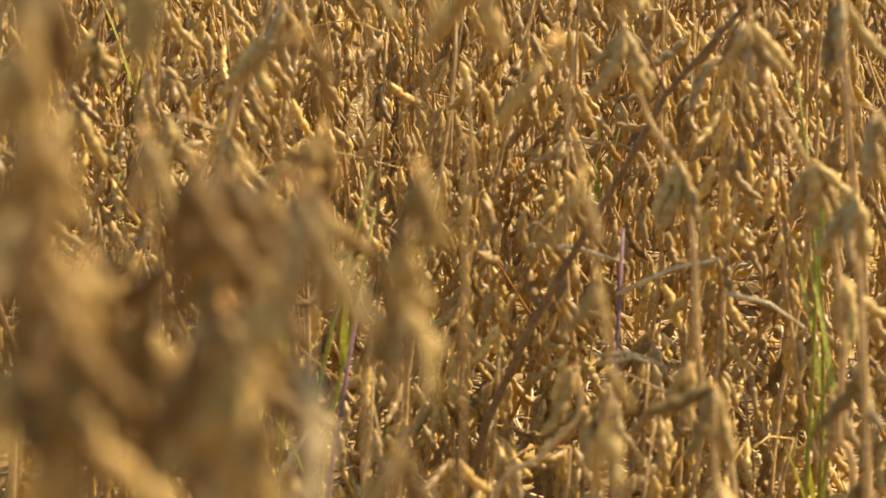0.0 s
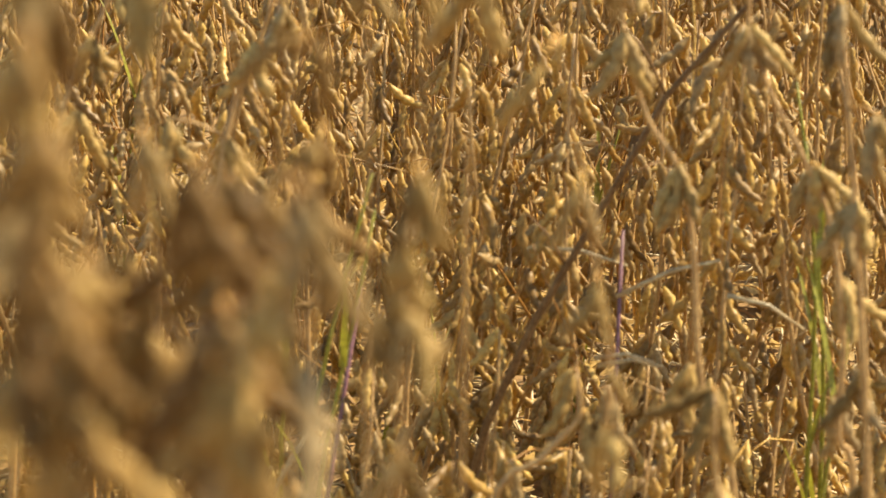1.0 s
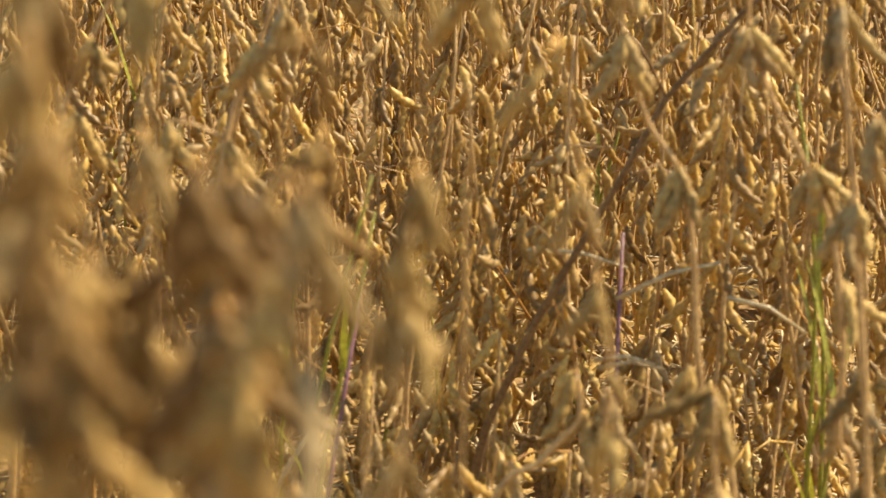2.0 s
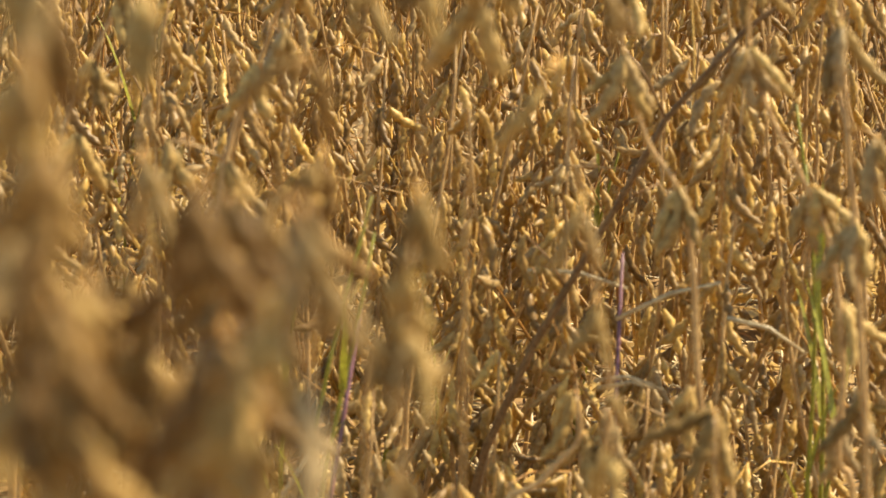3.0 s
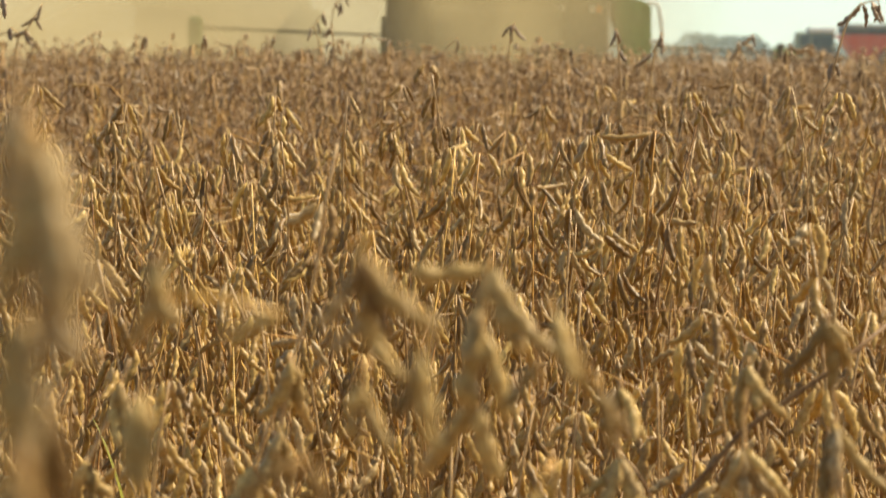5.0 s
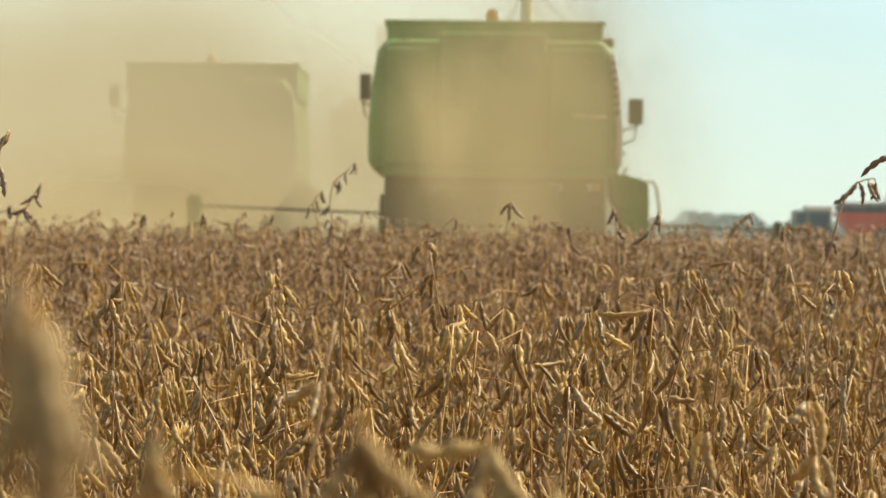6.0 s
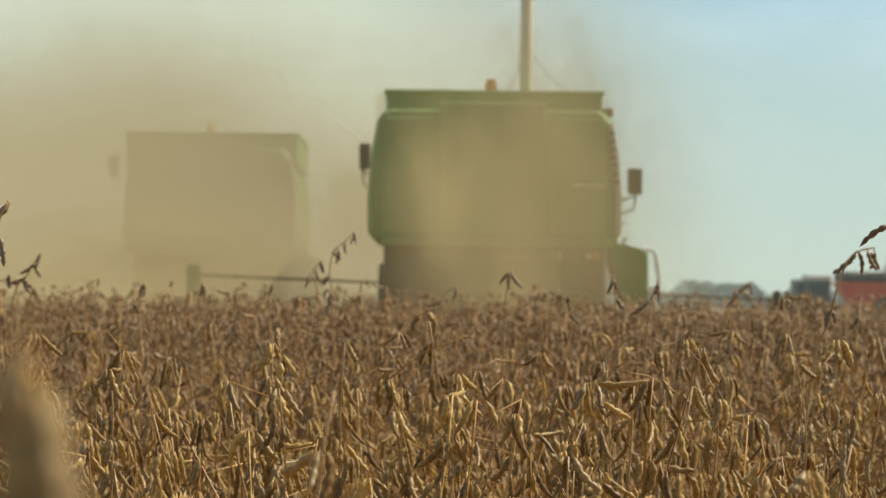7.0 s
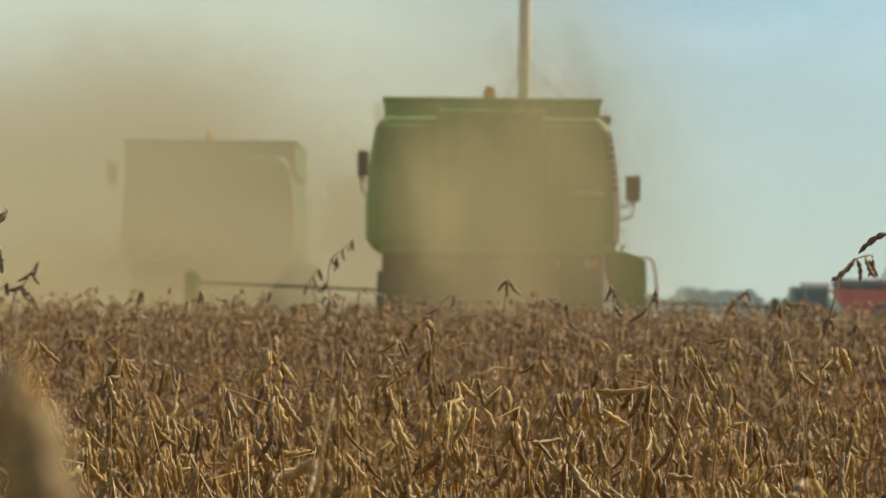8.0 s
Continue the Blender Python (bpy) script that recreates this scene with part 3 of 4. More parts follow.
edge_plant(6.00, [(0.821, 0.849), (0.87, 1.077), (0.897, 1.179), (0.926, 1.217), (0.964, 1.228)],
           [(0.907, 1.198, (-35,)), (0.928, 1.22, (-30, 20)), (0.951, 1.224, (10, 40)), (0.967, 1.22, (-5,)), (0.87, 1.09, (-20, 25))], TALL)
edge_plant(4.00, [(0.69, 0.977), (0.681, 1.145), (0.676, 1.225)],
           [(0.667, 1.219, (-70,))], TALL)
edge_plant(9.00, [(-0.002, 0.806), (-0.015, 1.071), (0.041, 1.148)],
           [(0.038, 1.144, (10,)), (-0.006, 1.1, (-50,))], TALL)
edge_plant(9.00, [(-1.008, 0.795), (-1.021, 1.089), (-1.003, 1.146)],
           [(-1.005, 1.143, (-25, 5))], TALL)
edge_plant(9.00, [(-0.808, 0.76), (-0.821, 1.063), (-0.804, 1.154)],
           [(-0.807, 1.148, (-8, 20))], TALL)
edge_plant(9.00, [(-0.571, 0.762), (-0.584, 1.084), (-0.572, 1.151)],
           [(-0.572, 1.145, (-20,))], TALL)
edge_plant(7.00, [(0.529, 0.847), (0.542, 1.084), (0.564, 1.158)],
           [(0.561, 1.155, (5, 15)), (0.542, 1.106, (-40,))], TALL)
for i in range(64):
    y = 2.55 + 1.2 * (i + rng.random()) / 64
    half = 0.172 * y + 0.12
    x = -half + 2 * half * ((i * 0.618034) % 1.0)
    soybean_plant(rng, x, y, rng.uniform(0.62, 0.82) + 0.13 * (y - 2.55), "dry golden-brown soybean plant, leafless, full of ripe pods", lean=0.08, branches=rng.choice((1, 1, 2)))
# single plants that rise a little above the rows
for x, y, h in ((0.094, 4.6, 1.091), (0.48, 5.2, 1.012), (-0.182, 4.5, 1.017), (-0.474, 4.4, 0.97), (0.257, 5.6, 1.05), (0.593, 5.0, 1.048), (-0.101, 5.8, 1.019), (0.677, 4.6, 1.034), (-0.413, 5.4, 1.033), (-0.693, 5.2, 1.021), (0.022, 4.4, 0.966), (0.307, 4.5, 0.956), (-0.366, 6.6, 1.061), (0.536, 6.4, 1.058)):
    soybean_plant(rng, x, y, h * 1.025, "golden soybean plant standing above its neighbours", lean=0.03, branches=0)
for i in range(13):
    y = 3.9 + 1.3 * (i + 0.5) / 13
    x = 0.155 * y * (2 * ((i * 0.618034 + 0.3) % 1.0) - 1)
    soybean_plant(rng, x, y, rng.uniform(0.98, 1.05), "slender soybean plant, its pods hanging along the upper stem", lean=0.06, branches=0, splay=(4, 30), pods=0.85)
field("soybean_crop", "ripe leafless soybean crop, golden-brown pods on dry stems", 3.6, 6.0, 32, PODS_MID, 3, (0.78, 0.96), 0.12, 5, branches=1, lean=0.12, splay=(3, 34))
field("soybean_crop", "ripe soybean crop, golden pods crowded on dry stems", 6.0, 8.5, 27, PODS_LOW, 3, (0.79, 0.97), 0.25, 7, branches=1, lean=0.14, splay=(5, 45))
field("soybean_crop", "ripe soybean crop, pods crowded on dry stems, coloured brown as if backlit", 8.5, 13.0, 24, PODS_LOW, 3, (0.85, 1.11), 0.55, 8, branches=1, lean=0.16, splay=(8, 52))
field("soybean_crop", "distant ripe soybean crop, dense, coloured brown as if backlit", 13.0, 33.0, 15, PODS_FAR, 3, (0.97, 1.165), 0.74, 6, branches=1, lean=0.16, splay=(8, 52))


def flank(seed):
    """The same crop beside the long lens's narrow view."""
    rng = random.Random(seed)
    kit = [template(rng, rng.uniform(0.78, 0.95), 1.0, PODS_FAR, 3, 0.52, branches=0) for i in range(6)]
    kit = [tuple((np.concatenate(h.v), [tuple(i + o for i in q) for f, o in h.f for q in f]) for h in pair) for pair in kit]
    stems, pods = Heap(), Heap()
    for i in range(1500):
        y = rng.uniform(2.6, 20.0)
        x = rng.choice((-1, 1)) * (0.172 * y + 0.4 + 4.5 * rng.random())
        a, s = rng.uniform(0, 6.28), rng.uniform(0.9, 1.1)
        r = np.array(((math.cos(a), -math.sin(a), 0), (math.sin(a), math.cos(a), 0), (0, 0, 1))) * s
        for h, (v, f) in zip((stems, pods), kit[rng.randrange(6)]):
            h.add(v @ r.T + np.array((x, y, 0)), f)
    root = thing("soybean_crop", (0, 0, 0), "ripe soybean crop on both sides, golden-brown", "crop", kind="stuff")
    for nm, h, mt in (("stems", stems, stem_mat), ("pods", pods, pod_field_mat)):
        ob = tagged(new(nm, h.mesh(nm, mt)), kind="stuff")
        ob.parent = root


flank(9)


def stalk(name, points, radius, material, label, category, sides=6):
    """A single weed or straw lying or standing among the crop."""
    n = len(points)
    v, f = tube_arrays(points, np.linspace(radius, radius * 0.6, n), sides)
    base = np.array(points[0])
    ob = new(name, mesh_from(name, (v - base).tolist(), f, material))
    ob.location = points[0]
    return tagged(ob, label, category)


def green_weed(rng, x, y, dx, h):
    """A bent green weed: a stalk and a few narrow drooping blades."""
    root = thing("grass_weed", (x, y, 0), "fresh green grassy weed among the dry crop", "weed", "green weeds")
    pts = [(dx * t ** 1.6 + 0.006 * math.sin(7 * t + x * 40), 0.01 * math.sin(5 * t), h * t) for t in np.linspace(0, 1, 9)]
    st = new("stalk", mesh_from("stalk", *[a if isinstance(a, list) else a.tolist() for a in tube_arrays(pts, np.linspace(0.0032, 0.0014, 9), 6)], green_mat))
    st.parent = root
    for k in range(3):
        b = np.array(pts[2 + 2 * k])
        a, l = rng.uniform(0, 6.28), rng.uniform(0.10, 0.2)
        v, f = [], []
        for q in range(7):
            t = q / 6
            c = b + np.array((math.cos(a) * l * t * 0.35, math.sin(a) * l * t * 0.35, l * (1.15 * t - 0.35 * t * t)))
            wd = 0.0035 * (1 - t) ** 0.6 + 0.0003
            side = np.array((-math.sin(a), math.cos(a), 0)) * wd
            v += [tuple(c - side), tuple(c + np.array((0, 0, -0.0012))), tuple(c + side)]
            if q:
                o = 3 * (q - 1)
                f += [(o, o + 1, o + 4, o + 3), (o + 1, o + 2, o + 5, o + 4)]
        blade = new("blade", mesh_from("blade", v, f, green_mat))
        blade.parent = root


for x, y, dx, h in ((-0.148, 2.38, 0.078, 0.61), (-0.129, 2.34, 0.062, 0.585), (-0.156, 2.42, 0.023, 0.55), (0.372, 2.5, -0.03, 0.62), (0.36, 2.45, 0.02, 0.48), (0.40, 2.6, -0.05, 0.66),
                    (-0.10, 2.9, 0.04, 0.2), (0.16, 3.3, 0.06, 0.5), (-0.45, 3.6, 0.05, 0.6), (0.02, 3.1, -0.04, 0.3)):
    green_weed(rng, x, y, dx, h)
for x, y, dx, h in ((-0.150, 2.40, 0.075, 0.50), (0.162, 2.5, 0.01, 0.53)):
    stalk("weed_stalk", [(x, y, 0), (x + dx * 0.5, y, h * 0.5), (x + dx, y, h)], 0.003, purple_mat, "purplish bare weed stalk among the crop", "weed")
for x0, x1, y, z0, z1 in ((0.205, 0.325, 3.05, 0.325, 0.37), (0.18, 0.25, 3.03, 0.255, 0.25), (0.185, 0.26, 3.05, 0.24, 0.24), (0.10, 0.22, 3.1, 0.37, 0.35), (0.33, 0.42, 3.0, 0.34, 0.30), (-0.2, -0.14, 2.9, 0.10, 0.22)):
    x0, x1, y, z0, z1 = x0 * 0.82, x1 * 0.82, y * 0.82, 1.1 - (1.1 - z0) * 0.82, 1.1 - (1.1 - z1) * 0.82
    stalk("broken_straw", [(x0, y, z0), ((x0 + x1) / 2, y - 0.02, z0 * 0.5 + z1 * 0.5 + 0.012), (x1, y, z1)], 0.0028, straw_mat, "pale broken straw caught among the stems", "straw")

# a long bare branch leaning across the rows
def bare_branch(x, y):
    """A dark leaning branch, arched at the top, with side twigs and a few left pods."""
    root = thing("bare_branch", (x, y, 0), "long dark bare branch leaning among the crop", "branch")
    pts = [(0.0, 0.0, 0.0), (0.083, -0.02, 0.345), (0.126, -0.03, 0.449), (0.157, -0.03, 0.506), (0.196, -0.04, 0.578), (0.245, -0.04, 0.671), (0.317, -0.03, 0.754), (0.40, -0.02, 0.811), (0.46, 0.0, 0.857)]
    v, f = tube_arrays(pts, np.linspace(0.0046, 0.0022, len(pts)), 7)
    new("stem", mesh_from("stem", v.tolist(), f, dark_stem_mat)).parent = root
    for k, dx, dz in ((3, -0.04, 0.05), (4, 0.045, 0.03), (5, -0.035, 0.06), (6, 0.02, 0.07), (7, 0.03, -0.03)):
        p = Vector(pts[k])
        tip = p + Vector((dx, 0.01, dz))
        v, f = tube_arrays([tuple(p), tuple((p + tip) / 2 + Vector((0, 0, 0.006))), tuple(tip)], [0.0016, 0.0013, 0.0009], 5)
        new("twig", mesh_from("twig", v.tolist(), f, dark_stem_mat)).parent = root
        pod = new("pod", shaded_pod_meshes[k])
        pod.parent = root
        pod.matrix_basis = Matrix.Translation(tip) @ Matrix.Rotation(radians(-300 * dx), 4, "Y") @ Matrix.Scale(0.9, 4)


bare_branch(-0.04, 2.48)

# dry leaf and straw litter on the soil
rng = random.Random(21)
heap = Heap()
for i in range(4500):
    y = rng.uniform(1.4, 6.5)
    x = rng.uniform(-1, 1) * (0.18 * y + 0.3)
    a, l = rng.uniform(0, 6.28), rng.uniform(0.03, 0.14)
    e = rng.uniform(-0.005, 0.03)
    heap.add(*tube_arrays([(x, y, 0.012), (x + math.cos(a) * l / 2, y + math.sin(a) * l / 2, 0.018 + e), (x + math.cos(a) * l, y + math.sin(a) * l, 0.012 + e)],
                          [0.0022, 0.0024, 0.0012], 3))
# broken straws leaning among the first stems
for i in range(190):
    y = rng.uniform(2.6, 3.5)
    x = rng.uniform(-0.17, 0.17) * y
    a, l, up = rng.uniform(0, 6.28), rng.uniform(0.08, 0.26), rng.uniform(0.1, 0.9)
    e = (x + math.cos(a) * l * (1 - up), y + math.sin(a) * l * (1 - up), 0.01 + l * up)
    heap.add(*tube_arrays([(x, y, 0.0), ((x + e[0]) / 2, (y + e[1]) / 2 - 0.006, e[2] / 2 + 0.01), e], [0.0022, 0.002, 0.0012], 5))
leaves = Heap()
for i in range(2600):
    y = rng.uniform(2.2, 5.2)
    x = rng.uniform(-1, 1) * (0.18 * y + 0.2)
    a, l, c = rng.uniform(0, 6.28), rng.uniform(0.018, 0.04), rng.uniform(0.004, 0.022)
    u, v = np.array((math.cos(a), math.sin(a), 0)), np.array((-math.sin(a), math.cos(a), 0))
    o = np.array((x, y, 0.012 + rng.uniform(0, 0.02)))
    leaves.add(np.array((o - u * l, o - v * l * 0.6 + (0, 0, c), o + (0, 0, c * 0.2), o + v * l * 0.6 + (0, 0, c), o + u * l + (0, 0, c * 0.5))),
               [(0, 1, 2), (0, 2, 3), (1, 4, 2), (2, 4, 3)])
tagged(new("leaf_litter", leaves.mesh("leaf_litter", leaf_litter_mat)), "curled brown dead leaves covering the soil", "leaf litter", kind="stuff")
litter = tagged(new("straw_litter", heap.mesh("straw_litter", straw_mat)), "pale broken straw and stalks littering the soil", "straw litter", kind="stuff")


# ---------- harvesters ----------
def combine(name, x, y, label, pole, width=1.0, tank=1.41):
    """A combine seen from behind; local axes: x to its right, y ahead."""
    root = thing(name, (x, y, 0), label, "combine harvester", "combine harvesters")
    root.scale.x = width
    # rear hood: section swept back to front, shoulders rounded
    outline = [(-1.56, 1.88), (-1.63, 1.98), (-1.635, 2.4), (-1.59, 3.0), (-1.52, 3.42), (-1.44, 3.53), (-1.36, 3.57),
               (1.36, 3.57), (1.44, 3.53), (1.52, 3.42), (1.59, 3.0), (1.635, 2.4), (1.63, 1.95), (1.56, 1.85)]
    bm = bmesh.new()
    rings = []
    for yy, s in ((0.0, 0.965), (0.10, 1.0), (2.2, 1.0), (4.6, 1.0)):
        rings.append([bm.verts.new((a * s, yy, 2.7 + (b - 2.7) * s)) for a, b in outline])
    for r0, r1 in zip(rings, rings[1:]):
        for i in range(len(outline)):
            k = (i + 1) % len(outline)
            bm.faces.new((r0[i], r0[k], r1[k], r1[i]))
    bm.faces.new(rings[0])
    bm.faces.new(rings[-1])
    body = part("body", bm, green_paint, root)
    part("grain_tank", boxed(-tank, tank, 0.35, 4.0, 3.55 if pole else 3.3, 3.83, bevel=0.03), green_paint, root)
    part("tank_rim", boxed(-tank - 0.03, tank + 0.03, 0.32, 4.03, 3.80, 3.845, bevel=0.012), green_paint, root)
    part("rear_door", boxed(-0.72, 0.66, -0.07, 0.04, 1.95, 3.66, bevel=0.03), green_paint, body)
    part("side_panel", boxed(0.70, 1.42, -0.045, 0.03, 1.95, 3.46, bevel=0.025), green_paint, body)
    part("side_panel", boxed(-1.42, -0.76, -0.045, 0.03, 1.95, 3.46, bevel=0.025), green_paint, body)
    part("grab_handle", tube(bmesh.new(), [(1.02, -0.05, 2.60), (1.02, -0.10, 2.60), (1.42, -0.10, 2.585), (1.42, -0.04, 2.585)], 0.014), cream_paint, body, "pale grab handle")
    part("lower_rail", boxed(-1.45, 1.52, -0.09, 0.0, 1.80, 1.90, bevel=0.02), green_paint, root)
    # chassis, straw outlet, lamps
    part("chassis", boxed(-1.42, 1.46, 0.12, 4.4, 0.95, 1.86, bevel=0.04), dark_paint, root)
    part("straw_hood", boxed(-0.85, 0.85, -0.02, 0.3, 0.85, 1.72, bevel=0.06), dusty_paint, root)
    for xa in (0.70, 1.18):
        lamp = part("rear_lamp", boxed(xa, xa + 0.2, 0.04, 0.13, 1.62, 1.75, bevel=0.015), dark_paint, root)
        part("lens", boxed(xa + 0.02, xa + 0.095, 0.025, 0.045, 1.64, 1.73, bevel=0.008), white_paint, lamp, "dusty white lamp lens")
        part("lens", boxed(xa + 0.105, xa + 0.18, 0.025, 0.045, 1.64, 1.73, bevel=0.008), amber if xa > 1 else white_paint, lamp, "dusty lamp lens")
    # access ladder box and rail
    bm = bmesh.new()
    shape = [(1.54, 1.88), (1.72, 1.86), (1.97, 1.79), (2.03, 1.74), (2.04, 1.30), (2.03, 0.70), (1.80, 0.70), (1.72, 1.15), (1.58, 1.50), (1.54, 1.60)]
    back = [bm.verts.new((a, 0.5, b)) for a, b in shape]
    front = [bm.verts.new((a, 1.4, b)) for a, b in shape]
    for k in range(len(shape)):
        q = (k + 1) % len(shape)
        bm.faces.new((back[k], back[q], front[q], front[k]))
    bm.faces.new(back)
    bm.faces.new(front)
    bmesh.ops.bevel(bm, geom=bm.edges[:], offset=0.02, segments=2, affect="EDGES")
    part("ladder_panel", bm, green_paint, root)
    for xa, h in ((1.62, 0.10), (1.72, 0.06), (1.50, 0.20)):
        part("grease_post", tube(bmesh.new(), [(xa, 0.6, 1.84), (xa, 0.6, 1.87 + h), (xa + 0.05, 0.6, 1.88 + h)], 0.018, 8), dark_paint, root)
    part("side_step", boxed(1.60, 1.78, 1.0, 1.2, 2.14, 2.16, bevel=0.005), dark_paint, root)
    part("handrail", tube(bmesh.new(), [(1.98, 0.46, 1.79), (2.09, 0.46, 1.775), (2.13, 0.46, 1.70), (2.18, 0.46, 1.36), (2.15, 0.46, 1.29), (2.02, 0.46, 1.28)], 0.024), white_paint, root)
    for k in range(3):
        part("step", boxed(1.98, 2.2, 0.7, 1.3, 0.55 + 0.2 * k, 0.58 + 0.2 * k, bevel=0.008), rail_steel, root)
    # sunlit side panel painted as a cream strip, with slots along the side
    bm = bmesh.new()
    edge = [(1.525, 3.40), (1.60, 3.0), (1.648, 2.4), (1.645, 1.97)]
    rows = [[bm.verts.new((a + dx, yy, b)) for dx, yy in ((-0.085, 0.0), (0.0, 0.0), (0.0, 0.16), (-0.085, 0.16))] for a, b in edge]
    for r0, r1 in zip(rows, rows[1:]):
        for q in range(4):
            bm.faces.new((r0[q], r0[(q + 1) % 4], r1[(q + 1) % 4], r1[q]))
    bm.faces.new(rows[0])
    bm.faces.new(rows[-1])
    strip = part("lit_side_strip", bm, cream_paint, body, "dusty cream strip painted as the sunlit side panel")
    for k in range(7):
        part("vent_slot", boxed(1.555 - 0.009 * k, 1.60 - 0.009 * k, -0.012, 0.03, 2.62 + 0.105 * k, 2.68 + 0.105 * k, bevel=0.006), dark_paint, strip)
    # mirrors on arms from the cab
    for sx, z0, xo, wd in ((-1, 3.02, 1.73, 0.17), (1, 2.69, 2.06, 0.22)) if pole else ((-1, 3.31, 2.39, 0.22),):
        m = part("mirror", boxed(min(sx * xo, sx * (xo + wd)), max(sx * xo, sx * (xo + wd)), 4.9, 4.98, z0, z0 + 0.39, bevel=0.035), dark_paint, root, "dark wing mirror")
        part("mirror_arm", tube(bmesh.new(), [(sx * 1.55, 4.7, z0 - 0.21), (sx * (xo + 0.10), 4.94, z0 - 0.03), (sx * (xo + 0.12), 4.94, z0 + 0.05)], 0.016), dusty_paint, m)
        part("mirror_arm", tube(bmesh.new(), [(sx * 1.55, 4.7, z0 - 0.44), (sx * (xo + 0.09), 4.94, z0 - 0.22), (sx * (xo + 0.13), 4.94, z0 + 0.02)], 0.016), dusty_paint, m)
    wl = part("work_lamp", boxed(1.42, 1.56, 0.45, 0.60, 3.52, 3.64, bevel=0.03), dark_paint, root)
    part("bracket", tube(bmesh.new(), [(1.40, 0.52, 3.45), (1.48, 0.52, 3.53)], 0.012), dark_paint, wl)
    # cab, beyond the tank
    cab = part("cab", boxed(-1.0, 1.0, 4.6, 6.1, 1.9, 3.5, bevel=0.08), glass_dark, root)
    part("cab_roof", boxed(-1.08, 1.08, 4.5, 6.25, 3.50, 3.66, bevel=0.05), green_paint, cab)
    bm = bmesh.new()
    for r0, z0, z1 in ((0.10, 3.84, 3.87), (0.082, 3.87, 3.97), (0.06, 3.97, 4.01)):
        bmesh.ops.create_cone(bm, cap_ends=True, segments=16, radius1=r0, radius2=r0 * 0.9, depth=z1 - z0, matrix=Matrix.Translation((-0.04, 0.6, (z0 + z1) / 2)))
    part("beacon", bm, amber, root, "orange warning beacon", smooth=True)
    # wheels
    for sx in (-1, 1):
        for yy, rr, w in ((1.3, 0.58, 0.42), (4.6, 0.85, 0.65)):
            bm = bmesh.new()
            q = Matrix.Translation((sx * 1.25, yy, rr)) @ Matrix.Rotation(math.pi / 2, 4, "Y")
            bmesh.ops.create_cone(bm, cap_ends=True, segments=32, radius1=rr, radius2=rr, depth=w, matrix=q)
            bmesh.ops.bevel(bm, geom=[e for e in bm.edges if len(e.link_faces) == 2 and any(len(f.verts) > 4 for f in e.link_faces)], offset=0.07, segments=2, affect="EDGES")
            wheel = part("wheel", bm, black_rubber, root)
            bm = bmesh.new()
            bmesh.ops.create_cone(bm, cap_ends=True, segments=24, radius1=rr * 0.52, radius2=rr * 0.52, depth=w + 0.03, matrix=q)
            part("rim", bm, yellow_paint, wheel)
    # cutting header ahead
    hd = part("header_back", boxed(-4.35, 4.35, 6.2, 6.35, 0.25, 0.7, bevel=0.03), green_paint, root)
    part("feeder_house", boxed(-0.7, 0.7, 5.0, 6.3, 0.5, 1.4, bevel=0.05), green_paint, root)
    part("reel_bar", tube(bmesh.new(), [(-4.42, 6.5, 1.45), (0.0, 6.5, 1.31), (4.48, 6.5, 1.16)], 0.022), dusty_paint, root)
    for xa in (-0.5, 1.2, 2.9):
        zz = 1.45 - 0.032 * (xa + 4.42)
        part("reel_arm", boxed(xa - 0.018, xa + 0.018, 6.44, 6.5, 0.75, zz, bevel=0.006), dusty_paint, root)
    for sx in (-1, 1):
        zt = 1.62 if sx < 0 else 1.3
        wd = 0.10 if sx < 0 else 0.03
        bm = boxed(sx * 4.45 - wd, sx * 4.45 + wd, 6.1, 6.55, 0.2, zt, bevel=0.7 * wd)
        part("divider", bm, green_paint if sx < 0 else dark_paint, root)
    if pole:
        part("pole", tube(bmesh.new(), [(0.42, 0.75, 3.80), (0.42, 0.75, 4.40), (0.425, 0.75, 5.7)], 0.08, 16), cream_paint, root, "tall cream pole")
        part("collar", tube(bmesh.new(), [(0.42, 0.75, 4.42), (0.42, 0.75, 4.47)], 0.092, 16), cream_paint, root)
        for xe in (0.16, 0.98):
            part("stay", tube(bmesh.new(), [(0.42, 0.75, 4.45), ((0.42 + xe) / 2, 0.75, 4.10), (xe, 0.75, 3.84)], 0.006, 5), dark_paint, root)
    return root


combine("combine_harvester", 0.65, 34.5, "green combine harvester driving off through thick dust", True)
combine("combine_harvester", -3.85, 44.0, "green combine harvester almost lost in tan dust", False, 0.875, 1.62)


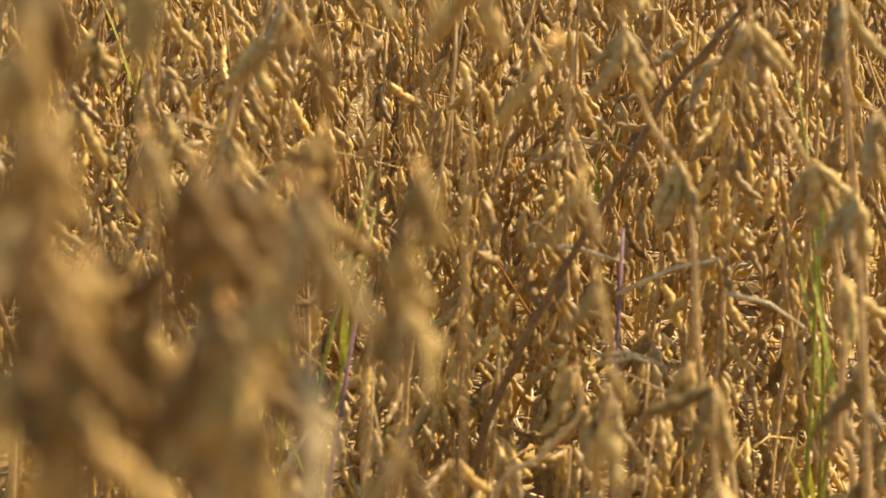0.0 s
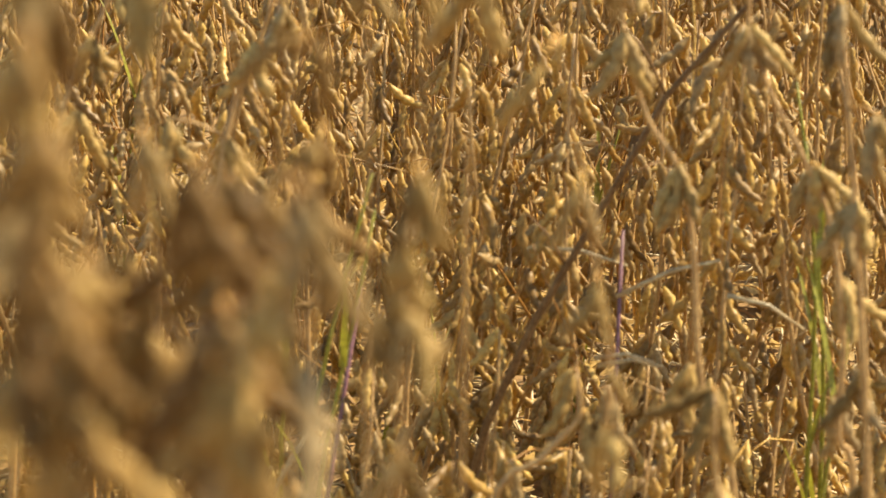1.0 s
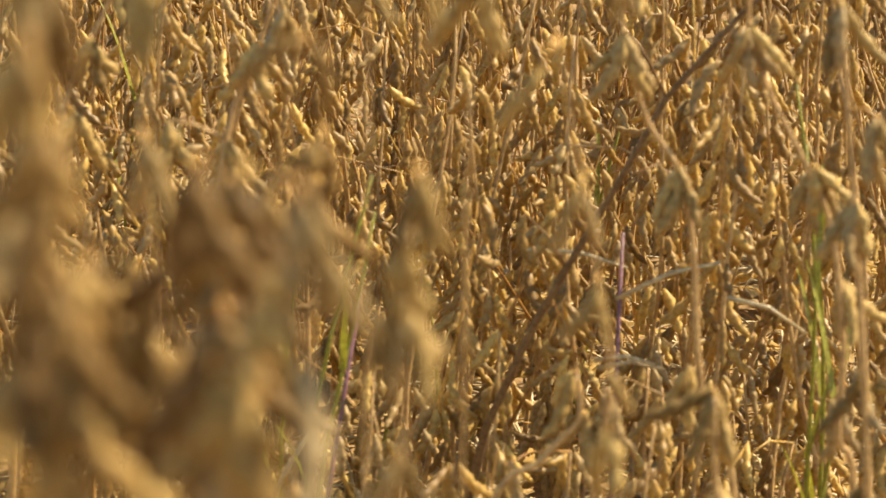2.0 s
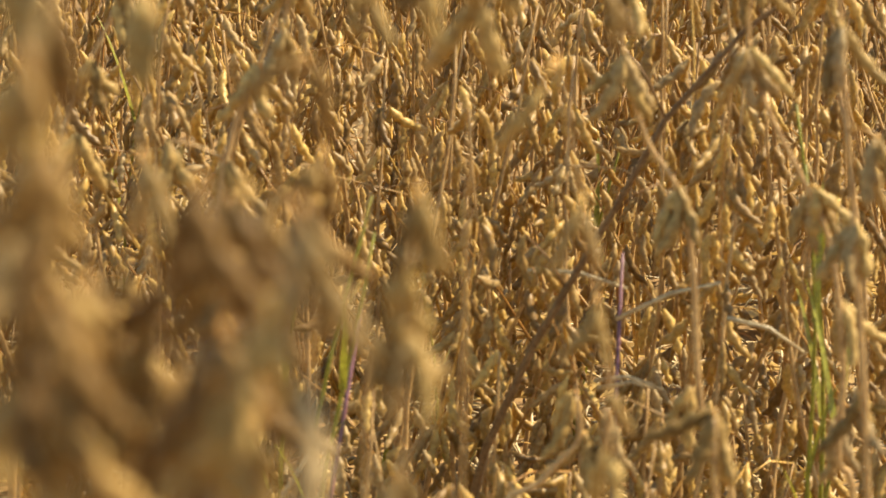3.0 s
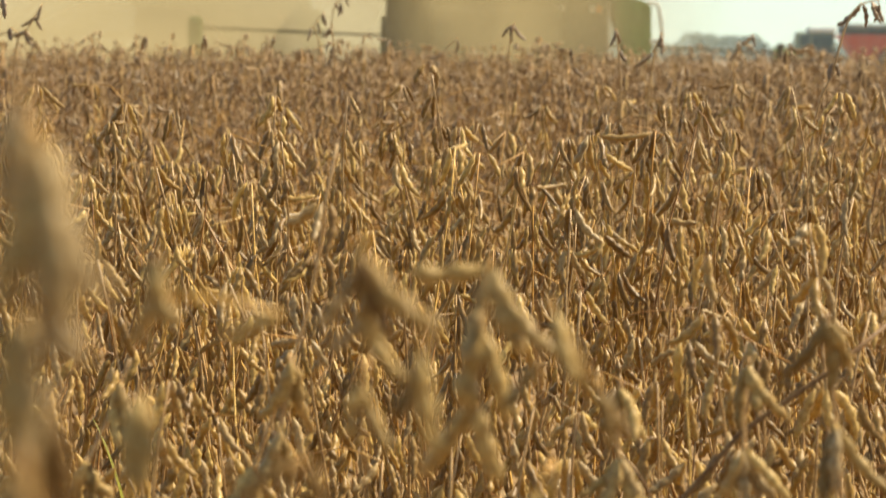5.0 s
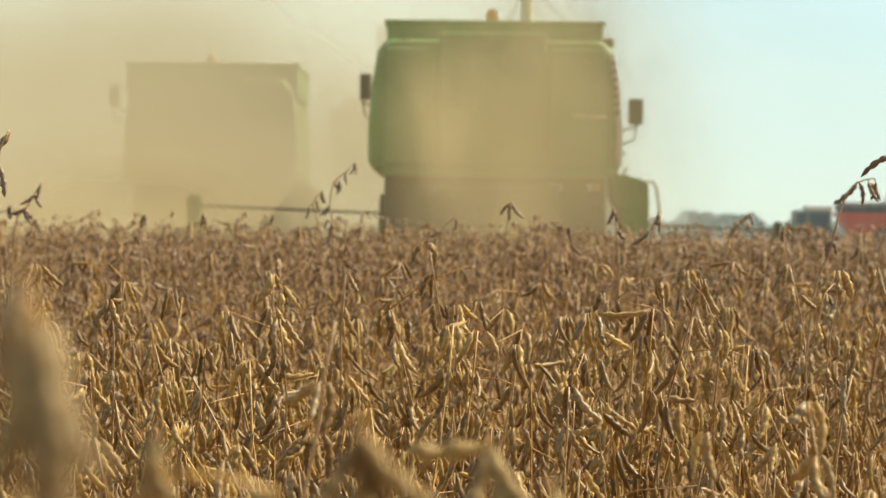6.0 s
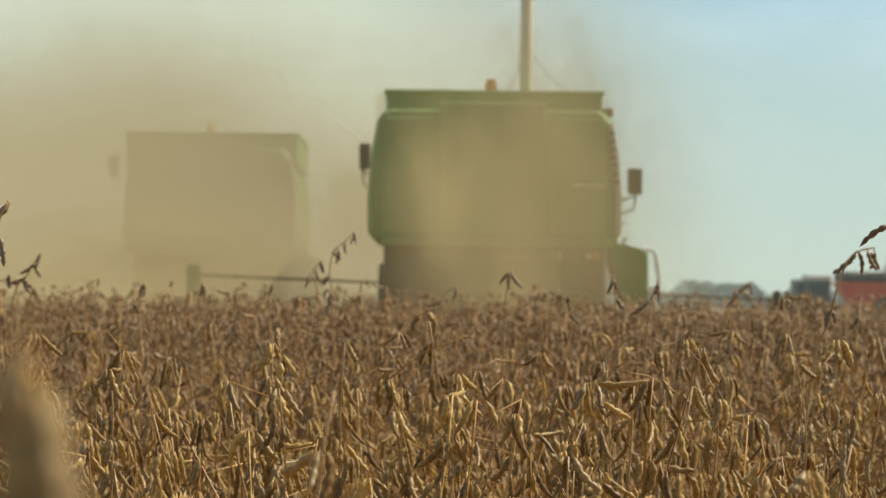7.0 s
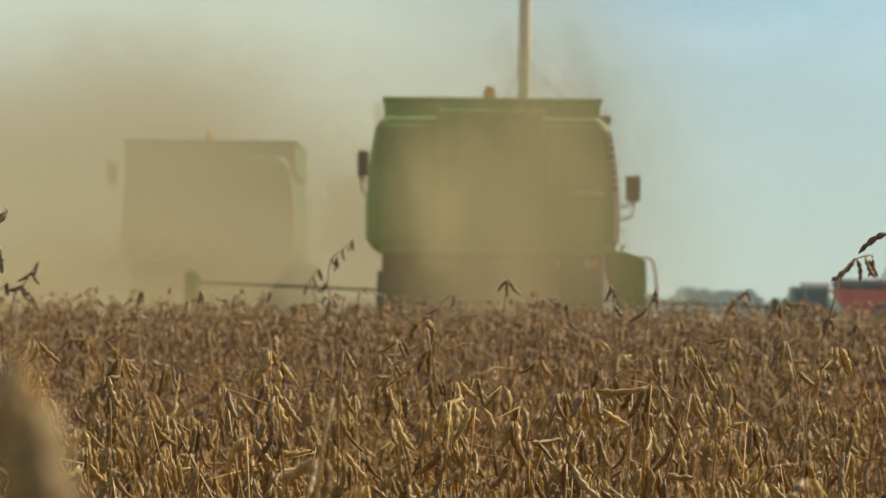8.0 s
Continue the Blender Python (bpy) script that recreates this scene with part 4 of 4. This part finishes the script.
# ---------- far machines ----------
def grain_cart(x, y):
    root = thing("grain_cart", (x, y, 0), "red grain cart with a dark tarpaulin, far across the field", "farm trailer")
    bm = bmesh.new()
    low = [bm.verts.new(c) for c in ((0.9, -1.0, 0.9), (7.6, -1.0, 0.9), (7.6, 1.0, 0.9), (0.9, 1.0, 0.9))]
    high = [bm.verts.new(c) for c in ((0, -1.4, 2.3), (8.5, -1.4, 2.3), (8.5, 1.4, 2.3), (0, 1.4, 2.3))]
    for i in range(4):
        bm.faces.new((low[i], low[(i + 1) % 4], high[(i + 1) % 4], high[i]))
    bm.faces.new(low)
    bm.faces.new(high)
    part("hopper", bm, red_paint, root)
    part("side_band", boxed(-0.03, 8.53, -1.44, 1.44, 2.16, 2.3, bevel=0.03), red_paint, root)
    bm = boxed(0.1, 8.4, -1.35, 1.35, 2.3, 2.85, bevel=0.26)
    part("cover", bm, dark_paint, root, "dark arched tarpaulin")
    for xa in (2.6, 5.8):
        bm = bmesh.new()
        bmesh.ops.create_cone(bm, cap_ends=True, segments=24, radius1=0.75, radius2=0.75, depth=2.6, matrix=Matrix.Translation((xa, 0, 0.75)) @ Matrix.Rotation(math.pi / 2, 4, "X"))
        part("wheel", bm, black_rubber, root)
    part("mast", tube(bmesh.new(), [(2.2, -1.2, 2.4), (3.6, -1.2, 5.2)], 0.07), rail_steel, root, "slanting auger tube")
    return root


def tractor(x, y):
    root = thing("tractor", (x, y, 0), "distant dark green tractor with a white cab roof", "tractor")
    part("bonnet", boxed(-0.7, 0.7, -0.5, 0.5, 0.9, 1.62, bevel=0.1), yellow_paint, root)
    cab = part("cab", boxed(0.6, 2.9, -0.9, 0.9, 0.8, 2.62, bevel=0.12), cab_paint, root)
    for xa, xb in ((0.75, 1.35), (1.5, 2.75)):
        part("cab_window", boxed(xa, xb, -0.93, 0.93, 1.75, 2.45, bevel=0.03), glass_dark, cab)
    part("cab_roof", boxed(1.3, 2.95, -0.95, 0.95, 2.60, 2.92, bevel=0.10), white_paint, cab, "white roof")
    for xa, rr in ((-0.2, 0.6), (2.2, 0.9)):
        bm = bmesh.new()
        bmesh.ops.create_cone(bm, cap_ends=True, segments=24, radius1=rr, radius2=rr, depth=2.1, matrix=Matrix.Translation((xa, 0, rr)) @ Matrix.Rotation(math.pi / 2, 4, "X"))
        part("wheel", bm, black_rubber, root)
    return root


grain_cart(20.8, 142)
tractor(20.95, 165)


# ---------- far trees ----------
def tree(rng, x, y, h):
    root = thing("tree", (x, y, 0), "hazy broad green tree on the far field margin", "tree", "trees on the horizon")
    heap = Heap()
    heap.add(*tube_arrays([(0, 0, 0), (0.1, 0, h * 0.3), (0, 0.1, h * 0.6)], [h * 0.03, h * 0.022, h * 0.01], 7))
    for k in range(5):
        a = rng.uniform(0, 6.28)
        heap.add(*tube_arrays([(0, 0, h * 0.3), (math.cos(a) * h * 0.15, math.sin(a) * h * 0.15, h * 0.5), (math.cos(a) * h * 0.3, math.sin(a) * h * 0.3, h * 0.65)],
                              [h * 0.014, h * 0.009, h * 0.004], 5))
    t = new("trunk", heap.mesh("trunk", bark_mat))
    t.parent = root
    heap = Heap()
    for k in range(640):
        a, q = rng.uniform(0, 6.28), rng.random() ** 0.5
        z = rng.uniform(0.0, 1.0)
        r = h * 0.6 * q * math.sin(math.pi * min(1, z * 0.72 + 0.22)) ** 0.6
        c = np.array((math.cos(a) * r, math.sin(a) * r, z * h + rng.uniform(-0.3, 0.3)))
        s = h * rng.uniform(0.03, 0.07)
        v = np.array([[rng.uniform(-1, 1) for j in range(3)] for i in range(5)]) * s + c
        heap.add(v, [(0, 1, 2), (0, 2, 3), (1, 3, 4), (0, 3, 4)])
    c = new("crown", heap.mesh("crown", leaf_mat, smooth=False))
    c.parent = root
    return root


rng = random.Random(3)
for i in range(26):
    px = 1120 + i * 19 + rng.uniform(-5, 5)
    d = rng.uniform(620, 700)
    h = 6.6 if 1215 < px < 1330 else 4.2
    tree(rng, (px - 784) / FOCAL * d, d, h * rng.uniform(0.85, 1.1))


# ---------- dust raised by the harvest, and haze painted as pale sheets ---
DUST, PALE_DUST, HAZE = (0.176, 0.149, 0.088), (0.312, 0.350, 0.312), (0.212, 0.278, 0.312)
TAN_DUST = (0.182, 0.162, 0.108)


def dust_haze_sheet(x, y, z, w, h, density, scale, seed, colour=DUST, label="drifting tan dust cloud raised by the combine harvesters", rough=0.6):
    bm = bmesh.new()
    n = 16
    g = [[bm.verts.new((2 * i / n - 1, 0.15 * (2 * i / n - 1) ** 2 + 0.03 * noise.noise((i * 0.35, j * 0.35, seed)), 2 * j / n - 1)) for i in range(n + 1)] for j in range(n + 1)]
    for j in range(n):
        for i in range(n):
            bm.faces.new((g[j][i], g[j][i + 1], g[j + 1][i + 1], g[j + 1][i]))
    ob = part("dust_haze_sheet", bm, dust_haze_material("dust", density, scale, seed, colour, rough), None, smooth=True)
    ob.matrix_basis = Matrix.Translation((x, y, z)) @ Matrix.Diagonal((w, 1.5, h, 1))
    tagged(ob, label, "dust", kind="stuff")
    return ob


dust_haze_sheet(0.7, 31.6, 2.1, 1.9, 2.5, 0.36, 1.9, 7.0, rough=1.3)
dust_haze_sheet(1.1, 31.0, 2.1, 1.9, 2.6, 0.38, 1.6, 2.0, rough=1.6)
dust_haze_sheet(0.9, 30.4, 0.9, 2.2, 1.6, 0.08, 1.8, 8.0, rough=1.0)
dust_haze_sheet(1.0, 32.4, 2.7, 3.4, 4.0, 0.38, 0.9, 9.0, rough=0.7)
dust_haze_sheet(-5.3, 41.2, 2.3, 8.0, 5.0, 0.9, 0.9, 3.0, TAN_DUST)
# haze painted as a pale sheet, lightening the far machines behind it
dust_haze_sheet(20.0, 120.0, 0.0, 40.0, 14.0, 0.08, 0.6, 11.0, HAZE, "thin pale sheet painted as haze over the far field")
dust_haze_sheet(-2.8, 30.0, 0.9, 6.5, 2.5, 0.07, 0.8, 4.0)
dust_haze_sheet(-1.3, 42.6, 1.6, 2.6, 3.2, 0.55, 1.0, 13.0, TAN_DUST)
dust_haze_sheet(-4.6, 38.4, 0.8, 4.2, 2.2, 0.62, 1.0, 12.0)
dust_haze_sheet(-8.0, 66.0, 5.0, 19.0, 17.0, 0.74, 0.8, 5.0, PALE_DUST)
# two more sheets of painted haze, evening out the sky and fading the trees
dust_haze_sheet(60.0, 900.0, 0.0, 420.0, 200.0, 0.72, 2.2, 10.0, HAZE, "thin pale sheet painted as haze over the far field")
dust_haze_sheet(20.0, 320.0, 0.0, 150.0, 40.0, 0.14, 0.6, 6.0, HAZE, "thin pale sheet painted as haze over the far field")
